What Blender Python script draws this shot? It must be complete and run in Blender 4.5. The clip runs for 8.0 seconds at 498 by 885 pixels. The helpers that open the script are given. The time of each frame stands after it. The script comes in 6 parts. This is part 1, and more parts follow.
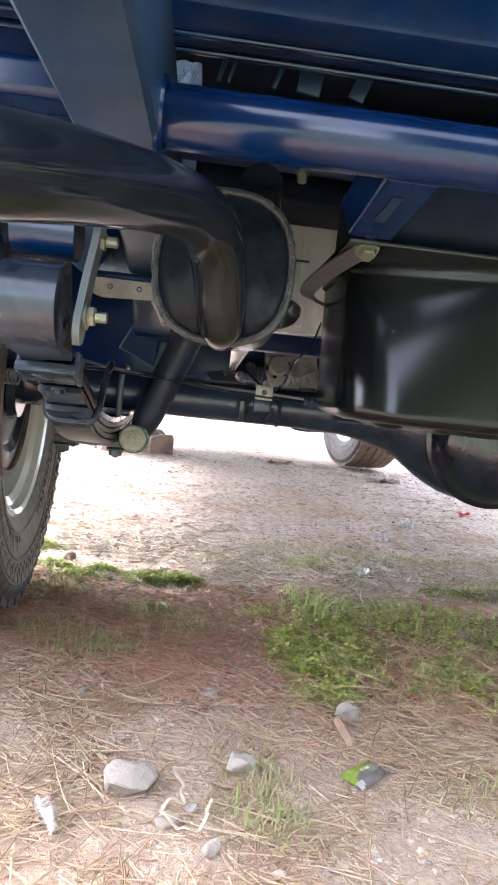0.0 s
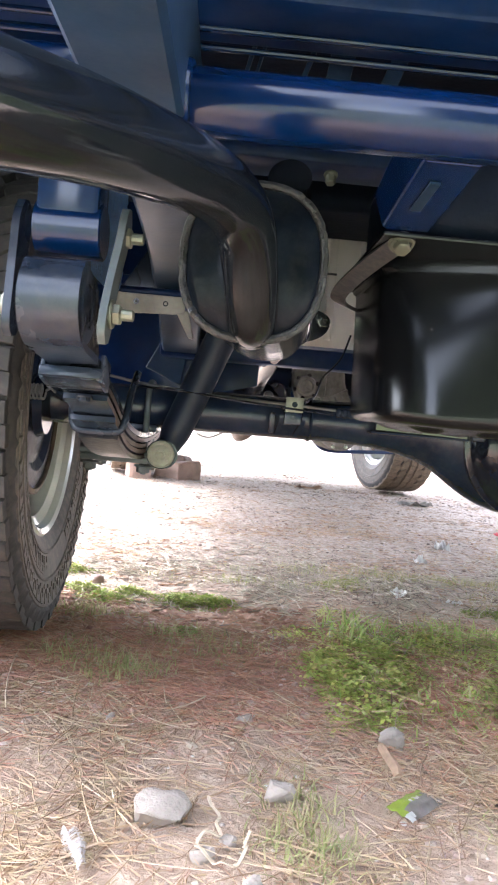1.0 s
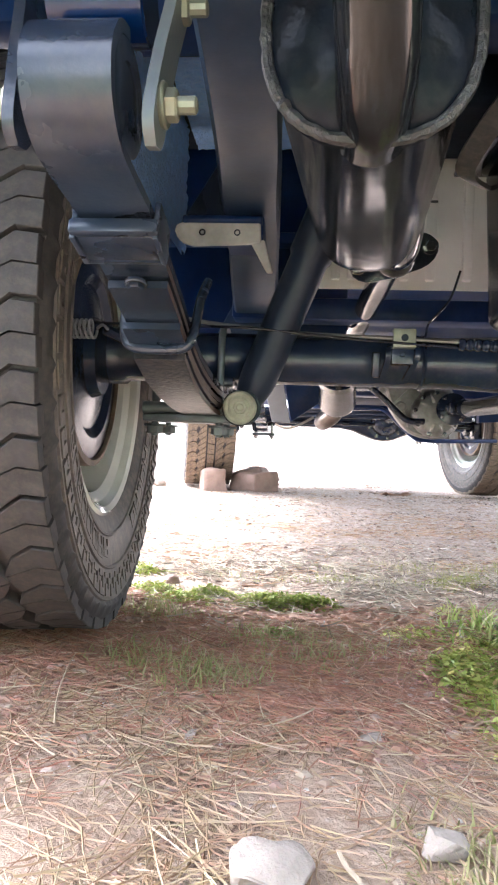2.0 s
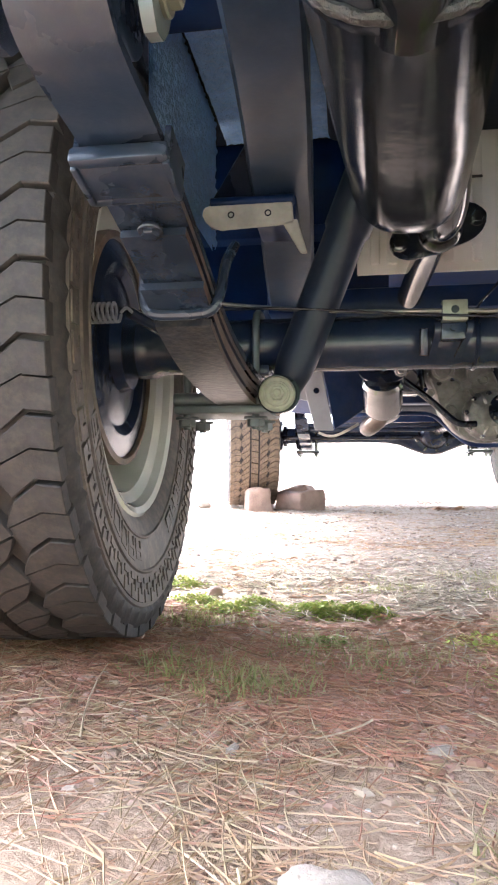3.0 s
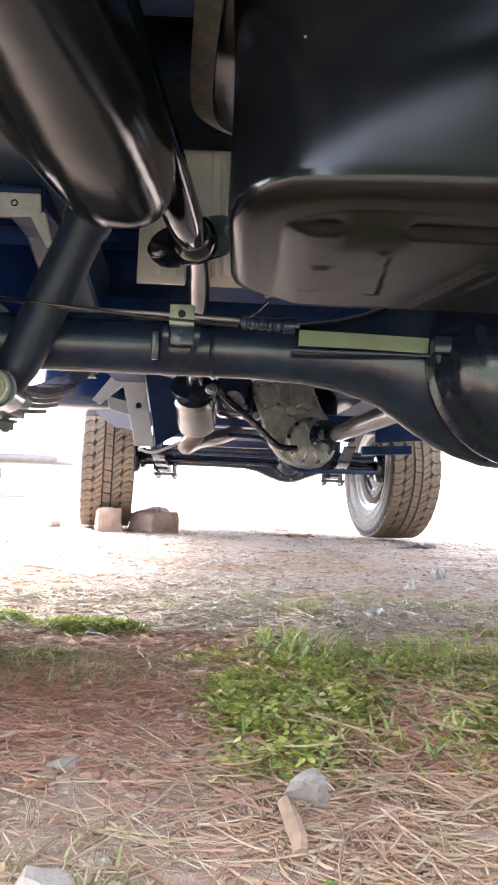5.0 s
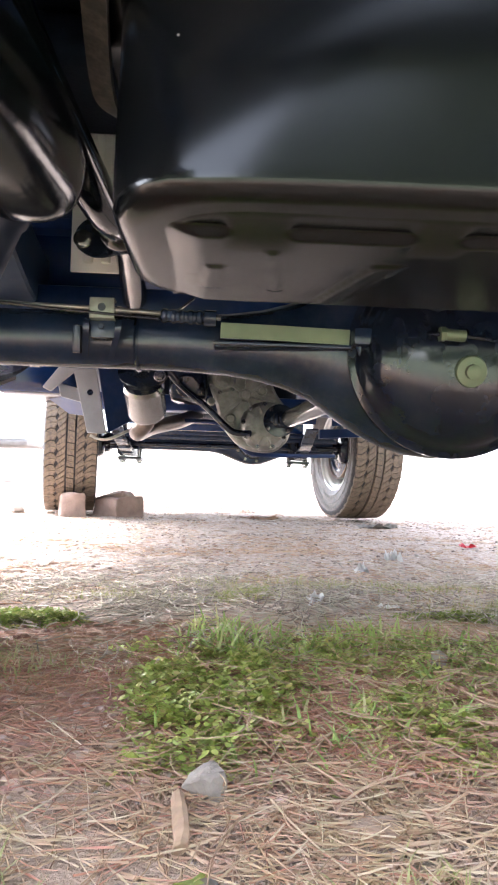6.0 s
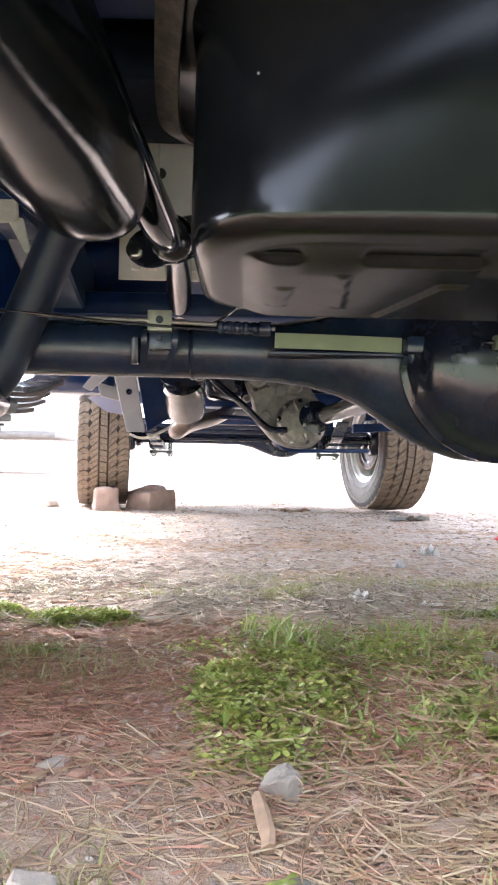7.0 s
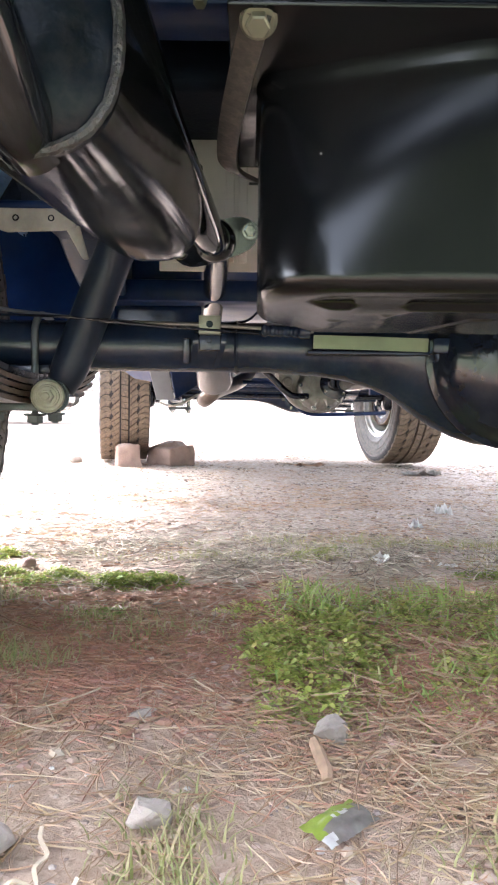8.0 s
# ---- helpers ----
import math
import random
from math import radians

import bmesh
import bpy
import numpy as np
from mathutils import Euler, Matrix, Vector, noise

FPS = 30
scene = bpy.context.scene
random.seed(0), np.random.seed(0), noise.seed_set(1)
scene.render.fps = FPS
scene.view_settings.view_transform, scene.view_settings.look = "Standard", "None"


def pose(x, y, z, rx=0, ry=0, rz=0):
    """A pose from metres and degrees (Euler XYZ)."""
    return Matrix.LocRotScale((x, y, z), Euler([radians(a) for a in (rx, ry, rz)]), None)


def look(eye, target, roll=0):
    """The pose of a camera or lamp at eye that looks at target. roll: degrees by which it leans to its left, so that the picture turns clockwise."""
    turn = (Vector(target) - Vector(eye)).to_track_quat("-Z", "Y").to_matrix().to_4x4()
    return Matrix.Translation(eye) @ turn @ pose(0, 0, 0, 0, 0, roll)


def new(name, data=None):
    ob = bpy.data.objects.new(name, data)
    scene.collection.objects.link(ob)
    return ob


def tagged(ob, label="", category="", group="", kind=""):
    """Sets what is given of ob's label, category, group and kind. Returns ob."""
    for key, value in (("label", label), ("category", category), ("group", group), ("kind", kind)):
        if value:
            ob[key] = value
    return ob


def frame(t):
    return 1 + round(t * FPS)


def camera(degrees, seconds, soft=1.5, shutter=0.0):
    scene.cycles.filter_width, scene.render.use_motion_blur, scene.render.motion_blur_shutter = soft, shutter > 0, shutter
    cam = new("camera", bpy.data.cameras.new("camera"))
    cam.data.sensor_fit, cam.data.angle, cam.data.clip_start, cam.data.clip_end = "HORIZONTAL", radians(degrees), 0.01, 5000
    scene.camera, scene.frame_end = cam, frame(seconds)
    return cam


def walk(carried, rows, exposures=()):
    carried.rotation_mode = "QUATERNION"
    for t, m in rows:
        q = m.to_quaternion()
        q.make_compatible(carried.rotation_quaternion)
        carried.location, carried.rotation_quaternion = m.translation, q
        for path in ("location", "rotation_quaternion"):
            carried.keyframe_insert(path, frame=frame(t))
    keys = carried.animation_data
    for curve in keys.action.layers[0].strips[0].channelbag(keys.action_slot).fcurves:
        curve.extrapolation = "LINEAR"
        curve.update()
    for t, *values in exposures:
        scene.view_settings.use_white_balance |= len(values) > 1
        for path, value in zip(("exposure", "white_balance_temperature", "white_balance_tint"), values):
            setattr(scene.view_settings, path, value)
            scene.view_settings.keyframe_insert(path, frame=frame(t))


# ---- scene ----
cam = camera(41.4, 8.0, soft=2.1)
PATH = [
    (0, (-0.252, -1.009, 0.393), (-0.096, 0.977, 0.216), 6.1),
    (0.5, (-0.258, -1.0, 0.392), (-0.183, 0.993, 0.241), 5.5),
    (1, (-0.254, -0.98, 0.367), (-0.186, 1.016, 0.272), 4.9),
    (1.5, (-0.245, -0.911, 0.309), (-0.213, 1.084, 0.183), 5.6),
    (2, (-0.276, -0.793, 0.263), (-0.43, 1.201, 0.24), 2.0),
    (2.2, (-0.278, -0.763, 0.247), (-0.483, 1.226, 0.224), 1.6),
    (3.3, (-0.268, -0.731, 0.21), (-0.576, 1.243, 0.29), -0.1),
    (3.5, (-0.257, -0.73, 0.201), (-0.557, 1.246, 0.282), 0.9),
    (3.7, (-0.241, -0.733, 0.2), (-0.522, 1.245, 0.298), 1.2),
    (4, (-0.216, -0.712, 0.201), (-0.476, 1.268, 0.321), 1.4),
    (4.5, (-0.145, -0.698, 0.193), (-0.253, 1.293, 0.342), 3.2),
    (5, (-0.088, -0.696, 0.199), (-0.073, 1.299, 0.349), 2.5),
    (6.3, (-0.029, -0.704, 0.22), (0.061, 1.292, 0.302), 1.7),
    (6.5, (-0.04, -0.707, 0.224), (0.021, 1.291, 0.305), 1.5),
    (7, (-0.068, -0.718, 0.233), (-0.047, 1.281, 0.289), 1.2),
    (7.5, (-0.108, -0.747, 0.251), (-0.183, 1.252, 0.238), 1.7),
    (8, (-0.11, -0.804, 0.286), (-0.111, 1.193, 0.175), 0.8),
]
walk(cam, [(t, look(eye, target, roll)) for t, eye, target, roll in PATH], exposures=[(0.0, 3.76, 5960, 13), (1.0, 3.85, 5960, 13), (1.5, 3.84, 5980, 13), (2.1, 4.03, 6000, 13), (3.5, 4.08, 6060, 13), (5.0, 3.99, 6060, 13), (6.5, 3.92, 6060, 13), (8.0, 3.83, 6060, 13)])

# ---- world and sun: a bright hazy day ----
world = bpy.data.worlds.new("world")
scene.world = world
world.use_nodes = True
wn, wl = world.node_tree.nodes, world.node_tree.links
sky = wn.new("ShaderNodeTexSky")
sky.sky_type = "NISHITA"
sky.sun_disc = False
sky.sun_elevation = radians(50)
sky.sun_rotation = radians(-59)
sky.air_density, sky.dust_density, sky.ozone_density = 1.0, 3.0, 1.0
haze = wn.new("ShaderNodeHueSaturation")
haze.inputs["Saturation"].default_value = 0.35
wl.new(sky.outputs["Color"], haze.inputs["Color"])
wl.new(haze.outputs["Color"], wn["Background"].inputs["Color"])
wn["Background"].inputs["Strength"].default_value = 0.15

sun_data = bpy.data.lights.new("sun", "SUN")
sun_data.energy, sun_data.angle, sun_data.color = 0.55, radians(20), (1.0, 0.98, 0.96)
sun = new("sun", sun_data)
sun.matrix_world = look((-3.75, 2.25, 5.2), (0, 0, 0))


# ---- materials ----
def nodes_of(name):
    m = bpy.data.materials.new(name)
    m.use_nodes = True
    nt = m.node_tree
    return m, nt.nodes, nt.links, nt.nodes["Principled BSDF"]


def ramp(nodes, stops):
    r = nodes.new("ShaderNodeValToRGB")
    e = r.color_ramp.elements
    while len(e) < len(stops):
        e.new(0.5)
    for k, (pos, col) in enumerate(stops):
        e[k].position, e[k].color = pos, (*col, 1)
    return r


def noise_tex(nodes, links, scale, detail=4.0, coord="Object", rough=0.55):
    tc = nodes.new("ShaderNodeTexCoord")
    n = nodes.new("ShaderNodeTexNoise")
    n.inputs["Scale"].default_value = scale
    n.inputs["Detail"].default_value = detail
    n.inputs["Roughness"].default_value = rough
    links.new(tc.outputs[coord], n.inputs["Vector"])
    return n


def mix(nodes, links, fac, a, b, kind="MIX"):
    m = nodes.new("ShaderNodeMix")
    m.data_type, m.blend_type = "RGBA", kind
    for key, v in ((0, fac), (6, a), (7, b)):
        if isinstance(v, bpy.types.NodeSocket):
            links.new(v, m.inputs[key])
        elif key == 0:
            m.inputs[key].default_value = v
        else:
            m.inputs[key].default_value = (*v, 1)
    return m.outputs[2]


def bump(nodes, links, bsdf, height, strength, distance):
    b = nodes.new("ShaderNodeBump")
    b.inputs["Strength"].default_value, b.inputs["Distance"].default_value = strength, distance
    links.new(height, b.inputs["Height"])
    links.new(b.outputs["Normal"], bsdf.inputs["Normal"])


def surface(name, base, rough, metal=0.0, gloss=0.5, vary=0.25, scale=14.0, grain=160.0, bumps=0.0, depth=0.001, coat=0.0, dust=0.0, dust_colour=(0.36, 0.29, 0.23), ior=1.5):
    """Paint, metal, rubber or plastic with stains at one scale, grain at another, and a film of dust."""
    m, nodes, links, bsdf = nodes_of(name)
    big = noise_tex(nodes, links, scale, 5)
    fine = noise_tex(nodes, links, grain, 3)
    lo, hi = [c * (1 - vary) for c in base], [min(1, c * (1 + vary)) for c in base]
    r = ramp(nodes, [(0.3, lo), (0.7, hi)])
    links.new(big.outputs["Fac"], r.inputs["Fac"])
    colour = mix(nodes, links, 0.35 * vary, r.outputs["Color"], fine.outputs["Color"], "OVERLAY")
    if dust:
        d = noise_tex(nodes, links, scale * 2.3, 8, rough=0.7)
        dr = ramp(nodes, [(0.45, (0, 0, 0)), (0.75, (dust, dust, dust))])
        links.new(d.outputs["Fac"], dr.inputs["Fac"])
        colour = mix(nodes, links, dr.outputs["Color"], colour, dust_colour)
    links.new(colour, bsdf.inputs["Base Color"])
    rr = nodes.new("ShaderNodeMapRange")
    rr.inputs["To Min"].default_value, rr.inputs["To Max"].default_value = rough * 0.75, min(1.0, rough * 1.35)
    links.new(big.outputs["Fac"], rr.inputs["Value"])
    links.new(rr.outputs["Result"], bsdf.inputs["Roughness"])
    bsdf.inputs["Metallic"].default_value = metal
    bsdf.inputs["Specular IOR Level"].default_value = gloss
    bsdf.inputs["IOR"].default_value = ior
    bsdf.inputs["Coat Weight"].default_value = coat
    bsdf.inputs["Coat Roughness"].default_value = 0.08
    if bumps:
        bump(nodes, links, bsdf, fine.outputs["Fac"], bumps, depth)
    return m


BLACK = surface("black_gloss_paint", (0.008, 0.013, 0.027), 0.12, gloss=0.45, vary=0.3, bumps=0.08, depth=0.0006, dust=0.03, ior=1.6)
PIPE = surface("glossy_pipe_enamel", (0.006, 0.008, 0.011), 0.09, gloss=0.48, vary=0.3, scale=25, bumps=0.05, depth=0.0006, dust=0.03, ior=1.6)
MUFFLER = surface("black_muffler_paint", (0.005, 0.007, 0.009), 0.15, gloss=0.60, vary=0.35, scale=18, grain=45, bumps=0.22, depth=0.0014, dust=0.03)
TANK = surface("black_tank_paint", (0.0042, 0.0050, 0.0066), 0.20, gloss=0.40, vary=0.25, scale=8, bumps=0.06, depth=0.0004, dust=0.008)
RUSTY = surface("rubbed_dusty_spring_steel", (0.026, 0.029, 0.040), 0.36, gloss=0.42, vary=0.5, scale=60, grain=220, bumps=0.6, depth=0.0012, dust=0.26, dust_colour=(0.30, 0.245, 0.20))
SPRING = surface("black_spring_paint", (0.014, 0.024, 0.046), 0.26, gloss=0.36, vary=0.35, bumps=0.25, depth=0.0008, dust=0.10, dust_colour=(0.30, 0.26, 0.22), ior=1.65)
LEAF_EDGE = surface("bare_rusted_leaf_edge", (0.085, 0.055, 0.042), 0.4, gloss=0.5, vary=0.6, scale=40, grain=200, bumps=0.5, depth=0.001, dust=0.25)
SHOCK = surface("matt_black_shock_paint", (0.013, 0.021, 0.042), 0.36, gloss=0.30, vary=0.3, bumps=0.15, depth=0.0008, dust=0.05)
AXLE = surface("black_axle_paint", (0.013, 0.024, 0.054), 0.23, gloss=0.40, vary=0.3, bumps=0.18, depth=0.0008, dust=0.06, ior=1.65)
BLUE = surface("dark_blue_paint", (0.0012, 0.0135, 0.064), 0.18, gloss=0.30, vary=0.3, bumps=0.08, depth=0.0006, coat=0.12, dust=0.015, ior=1.6)
BLUE_UNDER = surface("blue_chassis_paint", (0.004, 0.020, 0.082), 0.33, gloss=0.22, vary=0.35, bumps=0.15, depth=0.0008, dust=0.04)
RAIL = surface("dusty_rail_paint", (0.016, 0.037, 0.078), 0.30, gloss=0.32, vary=0.35, bumps=0.12, depth=0.0008, dust=0.12, dust_colour=(0.20, 0.20, 0.20), ior=1.6)
SEAL = surface("rough_blue_underseal", (0.33, 0.55, 0.95), 0.32, gloss=0.8, vary=0.15, scale=60, grain=240, bumps=1.0, depth=0.004)
CREAM = surface("pale_floor_primer", (0.95, 0.89, 0.85), 0.45, vary=0.06, scale=9, bumps=0.1, dust=0.05, dust_colour=(0.4, 0.35, 0.29))
GREYMETAL = surface("light_grey_steel", (0.27, 0.275, 0.295), 0.45, vary=0.15, bumps=0.1, dust=0.12)
PALE = surface("worn_pale_steel", (0.55, 0.52, 0.47), 0.5, vary=0.25, scale=30, bumps=0.2, dust=0.2)
ZINC = surface("yellow_zinc_plating", (0.23, 0.235, 0.18), 0.42, metal=0.65, vary=0.2, bumps=0.1)
ZINC_PLATE = surface("dull_olive_zinc", (0.125, 0.145, 0.150), 0.45, metal=0.4, vary=0.25, bumps=0.15, dust=0.1)
STEEL = surface("bare_steel", (0.29, 0.285, 0.28), 0.14, metal=0.95, vary=0.2, bumps=0.1)
ALLOY = surface("cast_aluminium", (0.28, 0.275, 0.255), 0.42, metal=0.75, vary=0.35, scale=25, bumps=0.4, depth=0.001, dust=0.5, dust_colour=(0.10, 0.09, 0.08))
RIM = surface("silver_wheel_paint", (0.88, 0.89, 0.85), 0.15, metal=0.05, vary=0.1, scale=7, coat=0.8, dust=0.08)
RUBBER = surface("tyre_rubber", (0.094, 0.082, 0.077), 0.55, vary=0.30, scale=30, bumps=0.4, depth=0.0008, dust=0.60, dust_colour=(0.28, 0.215, 0.165))
# one dusty rubber twice: shade in the first colour, sunlight in the second
TREAD = surface("dusty_tread_rubber", (0.043, 0.041, 0.043), 0.65, gloss=0.3, vary=0.3, scale=60, bumps=0.4, depth=0.001, dust=0.30, dust_colour=(0.15, 0.115, 0.085))
LIT_TREAD = surface("dusty_lit_tread_rubber", (0.15, 0.115, 0.085), 0.85, vary=0.3, scale=60, bumps=0.4, depth=0.001, dust=0.6, dust_colour=(0.40, 0.30, 0.20))
BRICK = surface("worn_red_brick", (0.36, 0.245, 0.195), 0.9, vary=0.22, scale=22, grain=140, bumps=0.7, depth=0.003, dust=0.4)
STONE = surface("pale_grey_stone", (0.35, 0.295, 0.25), 0.9, vary=0.22, scale=45, grain=300, bumps=0.7, depth=0.002, dust=0.3)
BROWNSTONE = surface("brown_stone", (0.27, 0.185, 0.13), 0.9, vary=0.25, scale=45, grain=300, bumps=0.7, depth=0.002, dust=0.3)
WHITE_SCRAP = surface("white_plastic_scrap", (0.66, 0.64, 0.61), 0.5, vary=0.1, scale=60)
RED_SCRAP = surface("red_plastic_scrap", (0.6, 0.06, 0.08), 0.45, vary=0.15, scale=60)
LIME = surface("lime_foil", (0.34, 0.42, 0.07), 0.35, vary=0.2, scale=70, bumps=0.3, depth=0.001)
DULLFOIL = surface("dull_foil", (0.30, 0.265, 0.23), 0.45, metal=0.1, vary=0.3, scale=70, bumps=0.4, depth=0.001)
FEATHER = surface("white_down", (0.50, 0.46, 0.43), 0.8, vary=0.08, scale=90)
CARPAINT = surface("white_car_paint", (0.5, 0.5, 0.5), 0.3, vary=0.06, scale=4)
DARKTRIM = surface("dark_trim", (0.05, 0.05, 0.055), 0.5, vary=0.2)


def blades(name, stops, rough=0.6, translucent=0.0):
    """Leaves and straws: each island takes its own colour."""
    m, nodes, links, bsdf = nodes_of(name)
    g = nodes.new("ShaderNodeNewGeometry")
    r = ramp(nodes, stops)
    links.new(g.outputs["Random Per Island"], r.inputs["Fac"])
    n = noise_tex(nodes, links, 60, 3)
    c = mix(nodes, links, 0.3, r.outputs["Color"], n.outputs["Color"], "SOFT_LIGHT")
    links.new(c, bsdf.inputs["Base Color"])
    bsdf.inputs["Roughness"].default_value = rough
    if translucent:
        bsdf.inputs["Subsurface Weight"].default_value = 0.0
        out = nodes["Material Output"]
        tr = nodes.new("ShaderNodeBsdfTranslucent")
        links.new(c, tr.inputs["Color"])
        ms = nodes.new("ShaderNodeMixShader")
        ms.inputs[0].default_value = translucent
        links.new(bsdf.outputs[0], ms.inputs[1])
        links.new(tr.outputs[0], ms.inputs[2])
        links.new(ms.outputs[0], out.inputs["Surface"])
    return m


STRAW = blades("dry_straw", [(0.0, (0.205, 0.114, 0.060)), (0.35, (0.31, 0.203, 0.112)), (0.75, (0.415, 0.300, 0.178)), (1.0, (0.53, 0.41, 0.275))])
MAT = blades("trodden_straw", [(0.0, (0.26, 0.147, 0.086)), (0.5, (0.395, 0.255, 0.158)), (1.0, (0.49, 0.35, 0.23))], 0.8)
NEEDLE = blades("red_needles", [(0.0, (0.25, 0.105, 0.06)), (0.5, (0.38, 0.175, 0.105)), (1.0, (0.50, 0.28, 0.18))])
CLOVER = blades("clover_green", [(0.0, (0.30, 0.36, 0.08)), (0.45, (0.46, 0.52, 0.13)), (0.8, (0.60, 0.62, 0.20)), (0.9, (0.62, 0.54, 0.17)), (1.0, (0.44, 0.30, 0.18))], 0.55, 0.3)
GRASS = blades("grass_green", [(0.0, (0.25, 0.33, 0.08)), (0.6, (0.37, 0.49, 0.13)), (1.0, (0.52, 0.47, 0.23))], 0.5, 0.25)
DULLGRASS = blades("dull_dusty_grass", [(0.0, (0.24, 0.24, 0.09)), (0.6, (0.36, 0.355, 0.14)), (1.0, (0.48, 0.38, 0.22))], 0.6, 0.2)
PEBBLE = blades("pebble_mix", [(0.0, (0.24, 0.18, 0.15)), (0.6, (0.40, 0.32, 0.27)), (1.0, (0.58, 0.53, 0.48))], 0.9)
HEDGE = blades("hedge_green", [(0.0, (0.060, 0.082, 0.042)), (1.0, (0.130, 0.165, 0.085))], 0.7)
UNDERBLACK = surface("dark_underseal", (0.007, 0.011, 0.022), 0.55, gloss=0.12, vary=0.3, scale=20, bumps=0.4, depth=0.002)
CLOD = blades("earth_clod", [(0.0, (0.32, 0.22, 0.16)), (0.6, (0.42, 0.315, 0.24)), (1.0, (0.50, 0.40, 0.32))], 0.95)
GRIT = blades("mixed_grit", [(0.0, (0.10, 0.075, 0.06)), (0.5, (0.22, 0.165, 0.13)), (0.9, (0.36, 0.30, 0.25)), (1.0, (0.6, 0.56, 0.5))], 0.9)
DRYGRASS = blades("bleached_grass", [(0.0, (0.14, 0.105, 0.08)), (0.3, (0.30, 0.25, 0.20)), (0.7, (0.45, 0.385, 0.30)), (1.0, (0.58, 0.51, 0.41))], 0.8)
REDCLOD = blades("red_clod", [(0.0, (0.24, 0.13, 0.09)), (0.6, (0.36, 0.21, 0.15)), (1.0, (0.46, 0.32, 0.25))], 0.95)
MOSS = blades("moss_green", [(0.0, (0.15, 0.21, 0.035)), (0.6, (0.25, 0.31, 0.06)), (1.0, (0.40, 0.36, 0.12))], 0.6, 0.25)
LINE = surface("greyed_steel_line", (0.20, 0.20, 0.19), 0.3, metal=0.6, vary=0.2, scale=60)
CLIP = surface("olive_grey_clip", (0.27, 0.28, 0.23), 0.4, metal=0.4, vary=0.2, scale=80, bumps=0.1)
STRIP = surface("pale_olive_plating", (0.19, 0.225, 0.15), 0.4, metal=0.4, vary=0.15, bumps=0.1)


def earth():
    m, nodes, links, bsdf = nodes_of("dry_earth")
    a = noise_tex(nodes, links, 2.2, 6)
    b = noise_tex(nodes, links, 16.0, 8, rough=0.65)
    c = noise_tex(nodes, links, 120.0, 6, rough=0.7)
    r1 = ramp(nodes, [(0.3, (0.42, 0.285, 0.195)), (0.5, (0.52, 0.385, 0.285)), (0.7, (0.60, 0.48, 0.38))])
    links.new(a.outputs["Fac"], r1.inputs["Fac"])
    r2 = ramp(nodes, [(0.3, (0.30, 0.19, 0.13)), (0.5, (0.48, 0.355, 0.27)), (0.62, (0.53, 0.405, 0.315)), (0.75, (0.67, 0.565, 0.48))])
    links.new(b.outputs["Fac"], r2.inputs["Fac"])
    col = mix(nodes, links, 0.5, r1.outputs["Color"], r2.outputs["Color"])
    # red soil in a loose band, its border broken up by noise
    tc = nodes.new("ShaderNodeTexCoord")
    sep = nodes.new("ShaderNodeSeparateXYZ")
    links.new(tc.outputs["Object"], sep.inputs[0])
    add = nodes.new("ShaderNodeMath")
    add.operation = "MULTIPLY_ADD"
    add.inputs[1].default_value = 0.35
    links.new(b.outputs["Fac"], add.inputs[0])
    links.new(sep.outputs["Y"], add.inputs[2])
    band = ramp(nodes, [(0.0, (0, 0, 0)), (0.25, (1, 1, 1)), (0.6, (1, 1, 1)), (1.0, (0, 0, 0))])
    mr = nodes.new("ShaderNodeMapRange")
    mr.inputs["From Min"].default_value, mr.inputs["From Max"].default_value = -0.12, 0.55
    links.new(add.outputs[0], mr.inputs["Value"])
    links.new(mr.outputs["Result"], band.inputs["Fac"])
    scaled = nodes.new("ShaderNodeMath")
    scaled.operation = "MULTIPLY"
    scaled.inputs[1].default_value = 0.8
    links.new(band.outputs["Color"], scaled.inputs[0])
    col = mix(nodes, links, scaled.outputs[0], col, (0.37, 0.205, 0.14))
    dry = nodes.new("ShaderNodeMapRange")
    dry.inputs["From Min"].default_value, dry.inputs["From Max"].default_value = 0.36, 0.62
    dry.inputs["To Max"].default_value = 0.8
    links.new(add.outputs[0], dry.inputs["Value"])
    d = noise_tex(nodes, links, 55.0, 8, rough=0.75)
    r3 = ramp(nodes, [(0.36, (0.17, 0.125, 0.10)), (0.47, (0.36, 0.29, 0.245)), (0.60, (0.51, 0.435, 0.385))])
    links.new(d.outputs["Fac"], r3.inputs["Fac"])
    col = mix(nodes, links, dry.outputs["Result"], col, r3.outputs["Color"])
    # unseen green ground behind the viewpoint, added for reflections in the paint
    lawn = nodes.new("ShaderNodeMapRange")
    lawn.inputs["From Min"].default_value, lawn.inputs["From Max"].default_value = -1.0, -1.4
    links.new(add.outputs[0], lawn.inputs["Value"])
    rg = ramp(nodes, [(0.3, (0.20, 0.225, 0.15)), (0.7, (0.35, 0.385, 0.26))])
    links.new(b.outputs["Fac"], rg.inputs["Fac"])
    col = mix(nodes, links, lawn.outputs["Result"], col, rg.outputs["Color"])
    col = mix(nodes, links, 0.75, col, c.outputs["Fac"], "SOFT_LIGHT")
    links.new(col, bsdf.inputs["Base Color"])
    bsdf.inputs["Roughness"].default_value = 0.95
    bsdf.inputs["Specular IOR Level"].default_value = 0.2
    h = nodes.new("ShaderNodeMath")
    h.operation = "MULTIPLY_ADD"
    h.inputs[1].default_value = 0.4
    links.new(c.outputs["Fac"], h.inputs[0])
    links.new(b.outputs["Fac"], h.inputs[2])
    bump(nodes, links, bsdf, h.outputs[0], 1.0, 0.02)
    return m


EARTH = earth()


